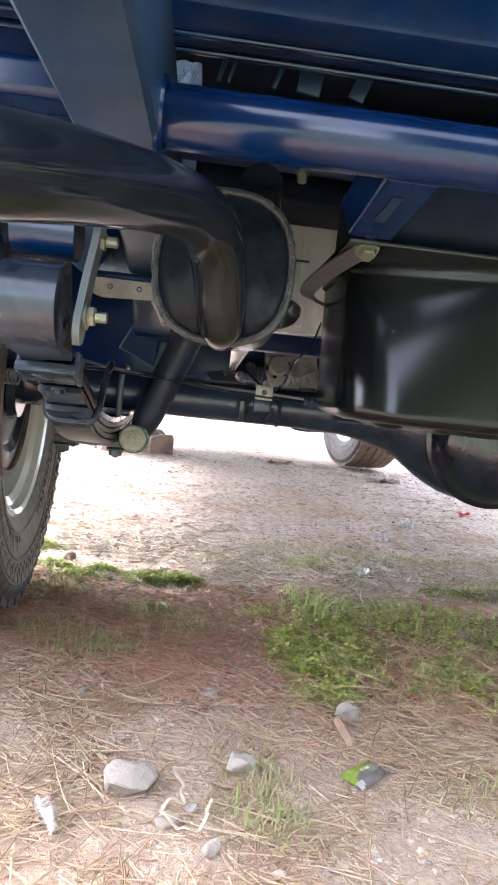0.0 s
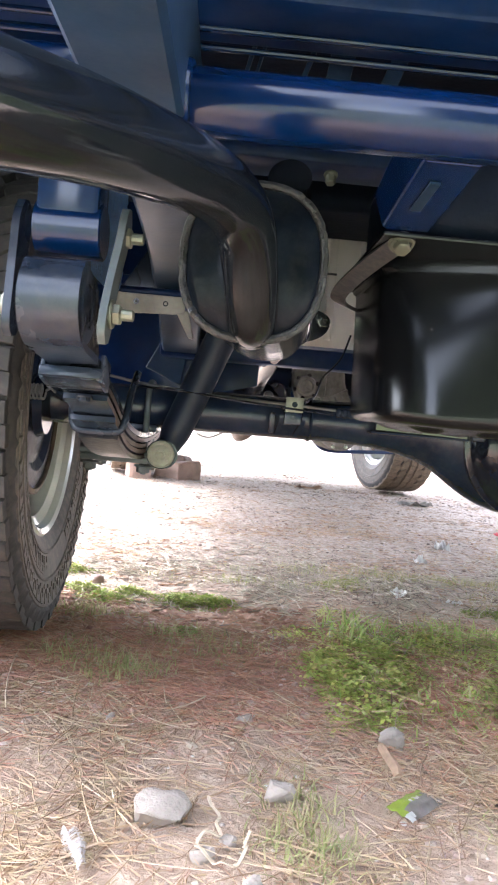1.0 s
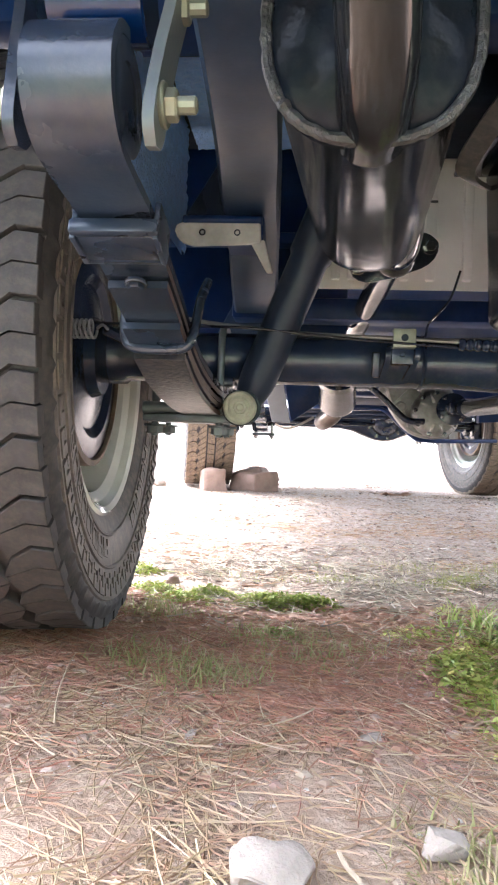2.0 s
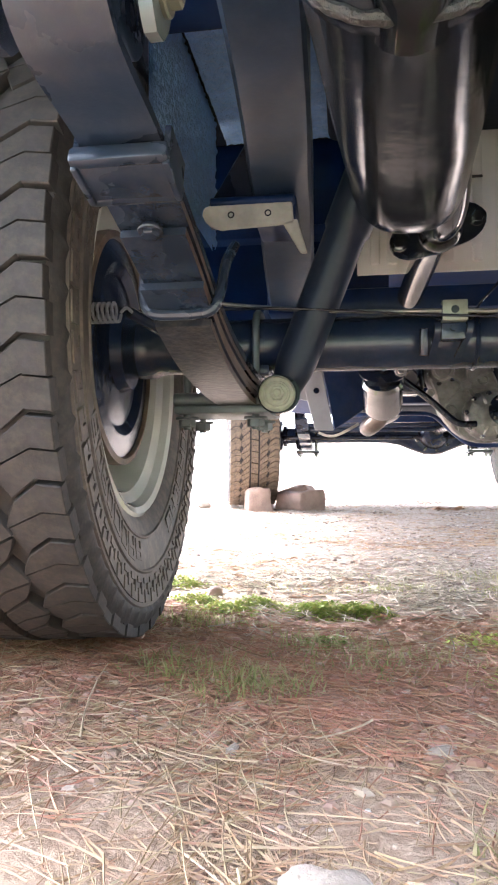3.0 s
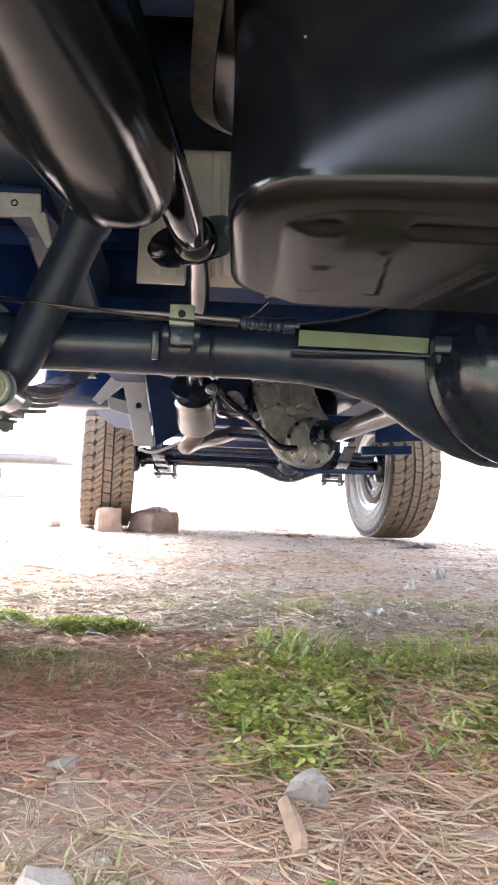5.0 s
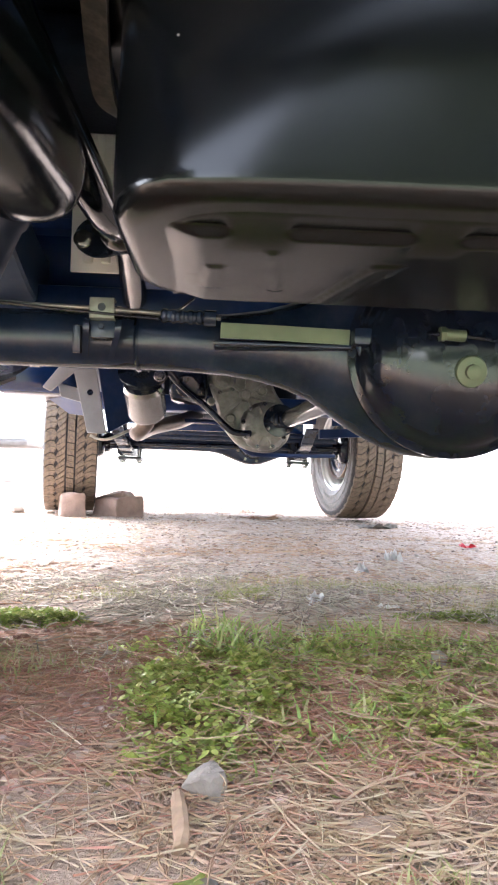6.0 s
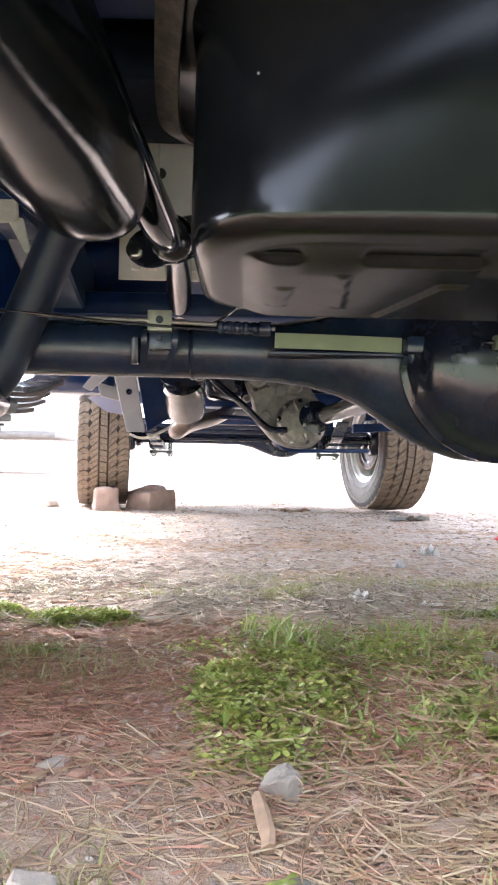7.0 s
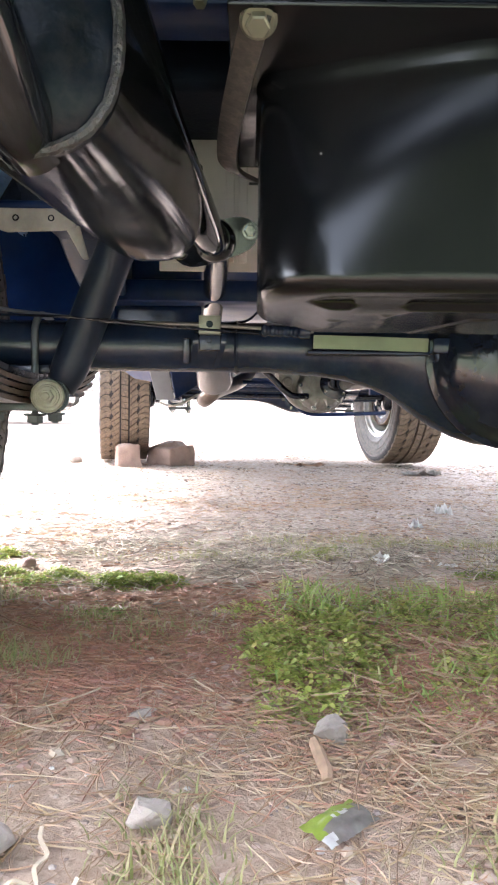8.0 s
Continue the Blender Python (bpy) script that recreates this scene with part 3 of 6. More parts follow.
sweep(bm, [(0.204, -0.072, 0.354), (0.24, -0.065, 0.352), (0.30, -0.01, 0.358), (0.44, 0.01, 0.372)], 0.0022, 8)
part("brake_line", bm, BLACK, axle)
bm = bm_new()
sweep(bm, [(-0.475, -0.05, 0.420), (-0.45, -0.018, 0.4065), (-0.41, -0.013, 0.398), (-0.368, -0.013, 0.3925), (-0.275, -0.013, 0.3845), (-0.172, -0.013, 0.3815), (-0.095, -0.013, 0.3785), (-0.035, -0.013, 0.3755)], 0.0024, 10)
part("brake_line", bm, LINE, axle, "thin steel brake line ahead of the axle")
bm = bm_new()
sweep(bm, [(-0.54, -0.025, 0.390), (-0.382, -0.022, 0.3890), (-0.325, -0.02, 0.3875), (-0.22, -0.018, 0.379), (-0.10, -0.016, 0.372)], 0.0016, 8, 4)
part("handbrake_cable", bm, BLACK, axle, "thin black cable")
bm = bm_new()
lathe(bm, [(0, 0.004)] + [(0.009 * k + a, r) for k in range(5) for a, r in ((0.001, 0.0062), (0.003, 0.0076), (0.006, 0.0076), (0.008, 0.0062))] + [(0.046, 0.0085), (0.058, 0.0085), (0.059, 0.004)], (-0.098, -0.016, 0.3755), (1, 0, -0.02), 14)
part("hose_end", bm, AXLE, axle, "ribbed black hose end")
bm = bm_new()
box(bm, (-0.172, -0.013, 0.3705), (-0.146, 0.006, 0.3725), 0.0008)
box(bm, (-0.172, -0.0165, 0.3705), (-0.146, -0.0135, 0.3925), 0.001)
box(bm, (-0.172, -0.0155, 0.3895), (-0.146, -0.003, 0.3925), 0.001)
part("line_clip", bm, CLIP, axle, "bare steel line clip")
# a black ring and disc stand for the shade in the clip's hole
bm = bm_new()
lathe(bm, [(0, 0.0042), (0.0006, 0.0042), (0.0006, 0.0022), (0, 0.0022)], (-0.159, -0.0166, 0.382), (0, -1, 0), 16, closed=True)
lathe(bm, [(0, 0.0), (0, 0.0036), (0.0003, 0.0034), (0.0003, 0.0)], (-0.159, -0.0166, 0.382), (0, -1, 0), 16)
part("clip_hole_disc", bm, BLACK, axle)
for cx, lean in ((-0.1755, -0.005), (-0.1425, -0.010)):
    bm = bm_new()
    strap(bm, [(cx + 0.008 * (1 if cx < -0.16 else -1), 0.008, 0.3735), (cx, -0.004, 0.3705), (cx - 0.0005, -0.007, 0.360), (cx + lean * 0.6, 0.006, 0.346), (cx + lean, 0.016, 0.336)], 0.0065, 0.0045, across=(1, 0, 0))
    part("saddle_strap", bm, AXLE, axle)
bm = bm_new()
box(bm, (-0.172, -0.006, 0.352), (-0.146, 0.012, 0.3705), 0.0015)
hexbolt(bm, (-0.160, -0.006, 0.3635), (0, -1, 0), 0.0035, 0.004, False)
box(bm, (-0.193, 0.004, 0.338), (-0.184, 0.020, 0.368), 0.002, (10, 0, 0))
part("clip_base", bm, AXLE, axle)

# left rear leaf spring under the axle
SX, SW = -0.395, 0.046
main = [(SX, -0.452, 0.4705), (SX, -0.469, 0.4645), (SX, -0.4805, 0.447), (SX, -0.4785, 0.427), (SX, -0.466, 0.4125), (SX, -0.445, 0.4055), (SX, -0.385, 0.397), (SX, -0.30, 0.374), (SX, -0.20, 0.341), (SX, -0.10, 0.325), (SX, 0.0, 0.319), (SX, 0.12, 0.321), (SX, 0.25, 0.333), (SX, 0.40, 0.368), (SX, 0.52, 0.412)]
bm = bm_new()
strap(bm, main, SW, 0.0065, across=(1, 0, 0))
lathe(bm, [(-0.5 * SW, 0.018), (-0.5 * SW, 0.0285), (-0.49 * SW, 0.0295), (0.49 * SW, 0.0295), (0.5 * SW, 0.0285), (0.5 * SW, 0.018)], (SX, -0.449, 0.438), (1, 0, 0), 28, closed=True)
lathe(bm, [(-0.48 * SW, 0.0), (-0.48 * SW, 0.0185), (0.48 * SW, 0.0185), (0.48 * SW, 0.0)], (SX, -0.449, 0.438), (1, 0, 0), 20)
lathe(bm, [(-0.5 * SW, 0.015), (-0.5 * SW, 0.025), (0.5 * SW, 0.025), (0.5 * SW, 0.015)], (SX, 0.54, 0.425), (1, 0, 0), 24, closed=True)
spring = part("leaf_spring", bm, SPRING, truck, "black leaf spring with clamped leaves")
for k, (a, b) in enumerate(((-0.388, 0.42), (-0.335, 0.34), (-0.295, 0.30), (-0.262, 0.26))):
    pts = [q for q in spline(main, 6) if a <= q.y <= b]
    bm = bm_new()
    strap(bm, [(q.x, q.y, q.z - 0.0078 * (k + 1)) for q in pts], SW - 0.003 * (k % 2), 0.0056, across=(1, 0, 0), steps=1)
    leaf = part("leaf", bm, RUSTY if k == 3 else SPRING, spring, "rubbed brown lowest leaf" if k == 3 else "")
    leaf.data.materials.append(LEAF_EDGE)
    for p in leaf.data.polygons:
        if abs(p.normal.x) > 0.7:
            p.material_index = 1
bm = bm_new()
for dy, dz in ((-0.394, 0.3955), (-0.362, 0.387)):
    box(bm, (SX - 0.028, dy - 0.004, dz - 0.013), (SX + 0.028, dy + 0.004, dz - 0.003), 0.002, (-15, 0, 0))
box(bm, (SX - 0.027, -0.392, 0.378), (SX + 0.027, -0.360, 0.384), 0.001, (-15, 0, 0))
for sx in (-1, 1):
    box(bm, (SX + sx * 0.026 - 0.002, -0.392, 0.376), (SX + sx * 0.026 + 0.002, -0.360, 0.402), 0.001, (-15, 0, 0))
part("leaf_clamp", bm, SPRING, spring, "folded leaf clamp")
bm = bm_new()
hexbolt(bm, (SX, -0.335, 0.368), (0, -0.26, -0.96), 0.006, 0.005)
part("clamp_rivet", bm, SPRING, spring)
bm = bm_new()
sweep(bm, [(SX - 0.029, -0.250, 0.375), (SX - 0.029, -0.256, 0.346), (SX - 0.022, -0.259, 0.3325), (SX, -0.259, 0.3305), (SX + 0.022, -0.259, 0.3325), (SX + 0.029, -0.256, 0.346), (SX + 0.030, -0.235, 0.375), (SX + 0.031, -0.20, 0.40)], 0.0042, 10)
part("rebound_clip", bm, SPRING, spring, "bent round-bar rebound clip")
# shackle
for sx, material in ((-0.0355, SPRING), (0.0375, ZINC_PLATE)):
    bm = bm_new()
    line = spline([(SX + sx, -0.454, 0.410), (SX + sx, -0.450, 0.432), (SX + sx * 1.06, -0.440, 0.466), (SX + sx * 1.14, -0.428, 0.500), (SX + sx * 1.16, -0.424, 0.524)], 6)
    rings = []
    for k, q in enumerate(line):
        gap = min(k, len(line) - 1 - k) / 6
        half = 0.0165 * math.sqrt(max(0.10, 1 - max(0.0, 1 - gap) ** 2))
        rings.append([bm.verts.new(q + Vector((dx * 0.003, dy * half, dy * half * 0.2))) for dx, dy in ((-1, -1), (1, -0.96), (1, 0.96), (-1, 1))])
    ring_faces(bm, rings)
    part("shackle_plate", bm, material, spring, "dull plated shackle plate")
    for q in ((-0.4505, 0.434), (-0.426, 0.500)):
        bm = bm_new()
        hexbolt(bm, (SX + sx + (0.003 if sx > 0 else -0.003), q[0], q[1]), (1 if sx > 0 else -1, 0, 0), 0.0085, 0.008, True, 0.010 if sx > 0 else 0.0)
        part("shackle_bolt", bm, ZINC, spring, "yellow zinc-plated shackle bolt")
bm = bm_new()
lathe(bm, [(-0.027, 0.021), (-0.026, 0.0225), (0.026, 0.0225), (0.027, 0.021)], (SX, -0.427, 0.502), (1, 0, 0), 28)
box(bm, (SX - 0.025, -0.447, 0.505), (SX + 0.025, -0.408, 0.57), 0.004)
part("hanger_sleeve", bm, BLUE, truck, "blue spring hanger sleeve")
# spring plate, U-bolts
bm = bm_new()
box(bm, (-0.468, -0.004, 0.276), (-0.360, 0.118, 0.2855), 0.002)
cyl(bm, (-0.469, 0.004, 0.2925), (-0.348, 0.004, 0.2925), 0.0080, 14)
part("spring_plate", bm, ZINC_PLATE, spring, "dull grey-green plated spring plate")
for ux in (-0.456, -0.376):
    for uy in (AX_Y - 0.042, AX_Y + 0.042):
        bm = bm_new()
        cyl(bm, (ux, uy, 0.2585), (ux, uy, 0.372), 0.0044, 12)
        hexbolt(bm, (ux, uy, 0.273), (0, 0, -1), 0.010, 0.011, True)
        part("clamp_nut", bm, ZINC_PLATE, spring)
    bm = bm_new()
    sweep(bm, [(ux, AX_Y - 0.042, 0.360), (ux, AX_Y - 0.040, 0.380), (ux, AX_Y - 0.024, 0.395), (ux, AX_Y, 0.3985), (ux, AX_Y + 0.024, 0.395), (ux, AX_Y + 0.040, 0.380), (ux, AX_Y + 0.042, 0.360)], 0.0044, 12)
    part("axle_bolt", bm, ZINC_PLATE, spring, "bent round bar over the axle")
bm = bm_new()
box(bm, (-0.433, 0.022, 0.3225), (-0.361, 0.088, 0.3345), 0.003)
part("spring_seat", bm, AXLE, spring)

# left shock absorber
bm = bm_new()
lathe(bm, [(0, 0.0), (0.0, 0.016), (0.012, 0.019), (0.022, 0.0215), (0.034, 0.0225), (0.185, 0.0235), (0.19, 0.0265), (0.33, 0.0275), (0.335, 0.024), (0.34, 0.0)], (-0.340, 0.0, 0.302), (0.36, 0.02, 0.93), 32)
shock = part("shock_absorber", bm, SHOCK, truck, "black telescopic shock absorber")
bm = bm_new()
lathe(bm, [(-0.024, 0.010), (-0.024, 0.0205), (0.024, 0.0205), (0.024, 0.010)], (-0.346, -0.004, 0.294), (0.12, -1, 0), 28, closed=True)
part("shock_eye", bm, BLACK, shock)
bm = bm_new()
lathe(bm, [(0, 0.0), (0, 0.0205), (0.0015, 0.0212), (0.0028, 0.0205), (0.0028, 0.0)], (-0.347, -0.0275, 0.294), (0.12, -1, 0), 32)
part("rubber_washer", bm, BLACK, shock)
bm = bm_new()
lathe(bm, [(0, 0.0), (0, 0.0190), (0.002, 0.0196), (0.003, 0.0180), (0.0022, 0.0170), (0.0022, 0.0140), (0.0042, 0.0132), (0.0045, 0.0)], (-0.347, -0.030, 0.294), (0.12, -1, 0), 32)
hexbolt(bm, (-0.347, -0.032, 0.294), (0.12, -1, 0), 0.0085, 0.008, True, 0.003)
part("shock_bolt", bm, surface("greyed_washer", (0.36, 0.36, 0.30), 0.45, metal=0.4, vary=0.3, scale=60, bumps=0.2, dust=0.3), shock, "steel washer and bolt")
bm = bm_new()
cyl(bm, (-0.347, -0.02, 0.294), (-0.342, 0.06, 0.292), 0.010, 14)
part("shock_pin", bm, ZINC_PLATE, shock)

# handbrake return spring by the drum
bm = bm_new()
sweep(bm, [(-0.526 + 0.030 * k / 48, -0.112 + 0.0095 * math.cos(k * 0.785), 0.369 + 0.0095 * math.sin(k * 0.785)) for k in range(49)], 0.0016, 6, 2)
sweep(bm, [(-0.546, -0.112, 0.369), (-0.533, -0.112, 0.369), (-0.526, -0.103, 0.371)], 0.0015, 6, 3)
sweep(bm, [(-0.496, -0.103, 0.371), (-0.488, -0.109, 0.374), (-0.482, -0.106, 0.369), (-0.476, -0.09, 0.367)], 0.0016, 6, 3)
part("return_spring", bm, GREYMETAL, truck, "bare steel coil return spring")
bm = bm_new()
sweep(bm, [(-0.486, -0.105, 0.370), (-0.474, -0.085, 0.364), (-0.46, -0.05, 0.36), (-0.42, -0.045, 0.362)], 0.006, 10)
part("brake_lever", bm, AXLE, truck)
bm = bm_new()
sweep(bm, [(-0.487, -0.16, 0.47), (-0.53, -0.14, 0.43), (-0.555, -0.12, 0.39), (-0.56, -0.10, 0.36)], 0.0022, 8)
part("brake_hose", bm, BLACK, truck)

# muffler and tail pipe
MX, MZ = -0.244, 0.490
bm = bm_new()
rings = []
for y, s in ((-0.440, 0.42), (-0.438, 0.55), (-0.432, 0.85), (-0.427, 0.97), (-0.424, 1.02), (-0.414, 1.03), (-0.410, 1.0), (-0.25, 0.98), (-0.13, 0.94), (-0.11, 0.92), (-0.098, 0.88), (-0.088, 0.78), (-0.080, 0.62), (-0.075, 0.4)):
    ring = []
    for k in range(48):
        c, n = math.cos(2 * math.pi * k / 48), math.sin(2 * math.pi * k / 48)
        ring.append(bm.verts.new((MX + 0.095 * (y + 0.42) + 0.057 * s * math.copysign(abs(c) ** 0.80, c), y, MZ + 0.005 * (y + 0.42) + 0.062 * s * math.copysign(abs(n) ** 0.80, n))))
    rings.append(ring)
ring_faces(bm, rings)
muffler = part("muffler", bm, MUFFLER, truck, "gloss black oval muffler with seamed ends", 40)
muffler.data.materials.append(surface("rough_brushed_black", (0.006, 0.009, 0.015), 0.22, gloss=0.13, vary=0.4, scale=30, grain=70, bumps=0.4, depth=0.002, dust=0.03))
for p in muffler.data.polygons:
    if p.center.y < -0.415:
        p.material_index = 1
bm = bm_new()
rings = []
for k in range(90):
    a = 2 * math.pi * k / 90
    rr = 1.045 + 0.010 * noise.noise((k * 0.5, 0, 0))
    c = Vector((MX + 0.056 * rr * math.copysign(abs(math.cos(a)) ** 0.80, math.cos(a)), -0.4265 + 0.0015 * noise.noise((k * 0.7, 3, 0)), MZ + 0.061 * rr * math.copysign(abs(math.sin(a)) ** 0.80, math.sin(a))))
    out = Vector((math.cos(a), 0, math.sin(a)))
    rad = 0.0036 + 0.0010 * noise.noise((k * 0.9, 7, 0))
    rings.append([bm.verts.new(c + out * rad * math.cos(2 * math.pi * q / 8) + Vector((0, 1, 0)) * rad * math.sin(2 * math.pi * q / 8)) for q in range(8)])
ring_faces(bm, rings, closed=True)
part("weld_bead", bm, surface("burnt_weld_grey", (0.030, 0.030, 0.031), 0.4, gloss=0.5, vary=0.8, scale=35, grain=260, bumps=0.9, depth=0.003), muffler, "lumpy painted weld bead")
bm = bm_new()
sweep(bm, [(-0.241, -0.405, 0.441), (-0.242, -0.432, 0.444), (-0.244, -0.455, 0.457), (-0.248, -0.480, 0.478), (-0.254, -0.512, 0.496), (-0.267, -0.55, 0.503), (-0.288, -0.61, 0.496), (-0.318, -0.69, 0.479), (-0.345, -0.75, 0.464), (-0.39, -0.84, 0.443)], 0.0215, 28, up=(1, 0, 0.2))
part("tail_pipe", bm, PIPE, muffler, "thick gloss black bent tail pipe", 50)
bm = bm_new()
sweep(bm, [(-0.215, -0.345, 0.590), (-0.196, -0.20, 0.545), (-0.176, -0.10, 0.507), (-0.164, 0.0, 0.492), (-0.160, 0.105, 0.508)], 0.021, 24)
part("inlet_pipe", bm, PIPE, muffler, "black inlet pipe beside the muffler", 50)


def oval_flange(bm, at, axis, r, lug, thick, up=(1, 0, 0)):
    axis, up = Vector(axis).normalized(), Vector(up)
    side = (up - axis * up.dot(axis)).normalized()
    other = axis.cross(side)
    rings = []
    for s in (0, 1):
        rings.append([])
        for k in range(40):
            a = 2 * math.pi * k / 40
            rr = r + (lug - r) * abs(math.cos(a)) ** 4
            rings[-1].append(bm.verts.new(Vector(at) + axis * thick * (s - 0.5) + (side * math.cos(a) + other * math.sin(a) * 0.98) * rr))
    ring_faces(bm, rings)


bm = bm_new()
oval_flange(bm, (-0.160, 0.108, 0.508), (0, 1, 0.15), 0.0275, 0.060, 0.012, (1, 0, 0.3))
flange = part("exhaust_flange", bm, BLACK, truck, "black two-bolt exhaust flange")
for sx in (-1, 1):
    bm = bm_new()
    hexbolt(bm, (-0.160 + sx * 0.047, 0.102, 0.508 + sx * 0.014), (0, -1, -0.15), 0.0082, 0.010)
    part("flange_bolt", bm, STEEL, flange)
bm = bm_new()
sweep(bm, [(-0.160, 0.112, 0.508), (-0.163, 0.20, 0.503), (-0.172, 0.32, 0.485), (-0.186, 0.48, 0.452), (-0.196, 0.66, 0.420)], 0.019, 24)
part("exhaust_pipe", bm, STEEL, truck, "bare steel exhaust pipe over the axle", 50)
bm = bm_new()
oval_flange(bm, (-0.196, 0.672, 0.414), (0, 1, -0.3), 0.034, 0.052, 0.008, (1, 0, 0.0))
flange = part("exhaust_flange", bm, BLACK, truck, "black two-bolt exhaust flange")
bm = bm_new()
hexbolt(bm, (-0.160, 0.664, 0.409), (0, -1, 0.2), 0.0095, 0.007)
part("flange_bolt", bm, STEEL, flange)
bm = bm_new()
lathe(bm, [(0.0, 0.022), (0.008, 0.040), (0.014, 0.0425), (0.018, 0.044), (0.022, 0.0425), (0.085, 0.043), (0.094, 0.040), (0.105, 0.024)], (-0.197, 0.680, 0.402), (0.04, 0.75, -0.66), 32)
part("silencer", bm, STEEL, truck, "bright steel front silencer", 40)
bm = bm_new()
sweep(bm, [(-0.192, 0.755, 0.338), (-0.200, 0.775, 0.318), (-0.216, 0.80, 0.304), (-0.222, 0.86, 0.302), (-0.20, 0.98, 0.325), (-0.14, 1.2, 0.36), (-0.10, 1.6, 0.42)], 0.02, 20)
part("down_pipe", bm, surface("heat_browned_steel", (0.13, 0.105, 0.09), 0.3, metal=0.8, vary=0.35, scale=30, bumps=0.15, dust=0.2), truck, "heat-browned steel pipe", 50)

# fuel tank
def tank_mesh():
    """Pressed half shell: rounded corners, its rear face bent along a slanting line and drawn in towards the bottom."""
    bm = bm_new()
    x0, x1, y0, y1 = -0.108, 0.46, -0.354, -0.115
    levels = ((0.536, 0.000, 0.016), (0.528, 0.0, 0.016), *((0.524 - 0.004 * k, 0.003, 0.02 + 0.032 * k / 37) for k in range(37)), *((0.3662 + 0.012 * (1 - math.sin(0.1745 * k)), 0.003 + 0.014 * (1 - math.cos(0.1745 * k)), 0.051 + 0.0012 * k) for k in range(1, 10)))
    rings = []
    for z, inset, rad in levels:
        ring = []
        ax, bx, ay, by = x0 + inset, x1 - inset, y0 + inset, y1 - inset
        for cx, cy, a0 in ((bx - rad, by - rad, 0), (ax + rad, by - rad, 90), (ax + rad, ay + rad, 180), (bx - rad, ay + rad, 270)):
            for k in range(7):
                a = radians(a0 + 15 * k)
                ring.append([cx + rad * math.cos(a), cy + rad * math.sin(a), z])
            if a0 == 180:
                lo, hi = ax + rad, bx - rad
                ring += [[lo + (hi - lo) * (k / 64), ay, z] for k in range(1, 64)]
        for q in ring:
            if q[1] < -0.25:
                d = (-0.078 + 0.78 * (z - 0.368) - q[0]) / 0.032
                q[1] += 0.40 * 0.032 * (d if d > 30 else math.log1p(math.exp(d)))
        rings.append([bm.verts.new(q) for q in ring])
    ring_faces(bm, rings)
    return bm


tank = part("fuel_tank", tank_mesh(), TANK, truck, "gloss black pressed-steel fuel tank", 50)
bm = bm_new()
box(bm, (-0.128, -0.378, 0.536), (0.475, -0.095, 0.541), 0.002)
part("tank_flange", bm, TANK, tank)
bm = bm_new()
box(bm, (-0.10, -0.362, 0.541), (0.45, -0.12, 0.66), 0.03, seg=4)
part("tank_top", bm, UNDERBLACK, tank)


def smooth(t):
    t = min(1.0, max(0.0, t))
    return t * t * (3 - 2 * t)


def pressed_bottom():
    """The stamped underside: a raised pad, its rear step sharp in two slots and ramped between them, with soft ribs."""
    bm = bm_new()
    nx, ny = 170, 80
    grid = []
    for j in range(ny + 1):
        grid.append([])
        for i in range(nx + 1):
            x, y = -0.076 + 0.496 * i / nx, -0.329 + 0.192 * j / ny
            slot = max(smooth((x + 0.085) / 0.012) * smooth((-0.028 - x) / 0.008), smooth((x - 0.004) / 0.008) * smooth((0.090 - x) / 0.010), smooth((x - 0.112) / 0.010))
            soft, hard = smooth((y + 0.327) / 0.055), smooth((y + 0.303) / 0.007)
            pad = (soft * (1 - slot) + hard * slot) * smooth((x + 0.075) / 0.03) * smooth((-0.136 - y) / 0.012)
            h = 0.0062 * pad
            for cx, cy, w, d, lean in ((-0.041, -0.215, 0.009, 0.030, -0.09), (0.003, -0.23, 0.005, 0.048, 0.10), (0.066, -0.205, 0.017, 0.055, -0.28)):
                v = abs(x - cx - (y - cy) * lean)
                h += 0.0016 * smooth((w * 0.5 + 0.003 - v) / 0.003) * smooth((d - abs(y - cy)) / 0.006)
            h += 0.0003 * noise.noise((x * 30, y * 30, 5))
            far = math.hypot(min(0.0, x + 0.022), min(0.0, y + 0.268)) if x < -0.022 and y < -0.268 else 0.0
            h *= smooth((0.060 - far) / 0.014)
            edge = min(i, nx - i, j, ny - j) / 4.0
            tuck = max(smooth(1.0 - edge), smooth((far - 0.052) / 0.006))
            grid[-1].append(bm.verts.new((x, y, 0.3658 + 0.0009 * tuck - h * min(1.0, edge))))
    for j in range(ny):
        for i in range(nx):
            q = (grid[j][i], grid[j + 1][i], grid[j + 1][i + 1], grid[j][i + 1])
            if max(math.hypot(min(0.0, v.co.x + 0.022), min(0.0, v.co.y + 0.268)) for v in q) < 0.0605:
                bm.faces.new(q)
    bmesh.ops.delete(bm, geom=[v for v in bm.verts if not v.link_faces], context="VERTS")
    return bm


part("pressed_pad", pressed_bottom(), TANK, tank, "", 60)
bm = bm_new()
strap(bm, [(-0.109, -0.372, 0.534), (-0.119, -0.31, 0.530), (-0.129, -0.24, 0.524), (-0.134, -0.185, 0.517), (-0.130, -0.165, 0.511), (-0.112, -0.152, 0.506)], 0.019, 0.004, across=(1, 0, -0.35))
# brown mottling stands for the ground mirrored in the strap
part("tank_strap", bm, surface("dull_strap_paint", (0.032, 0.030, 0.028), 0.33, gloss=0.5, vary=0.35, scale=40, bumps=0.3, depth=0.001, dust=0.25, dust_colour=(0.34, 0.27, 0.22)), tank, "bent steel tank strap, the ground's brown reflection put into its colour")
bm = bm_new()
hexbolt(bm, (-0.108, -0.366, 0.5335), (0, -0.55, -0.8), 0.008, 0.009, True)
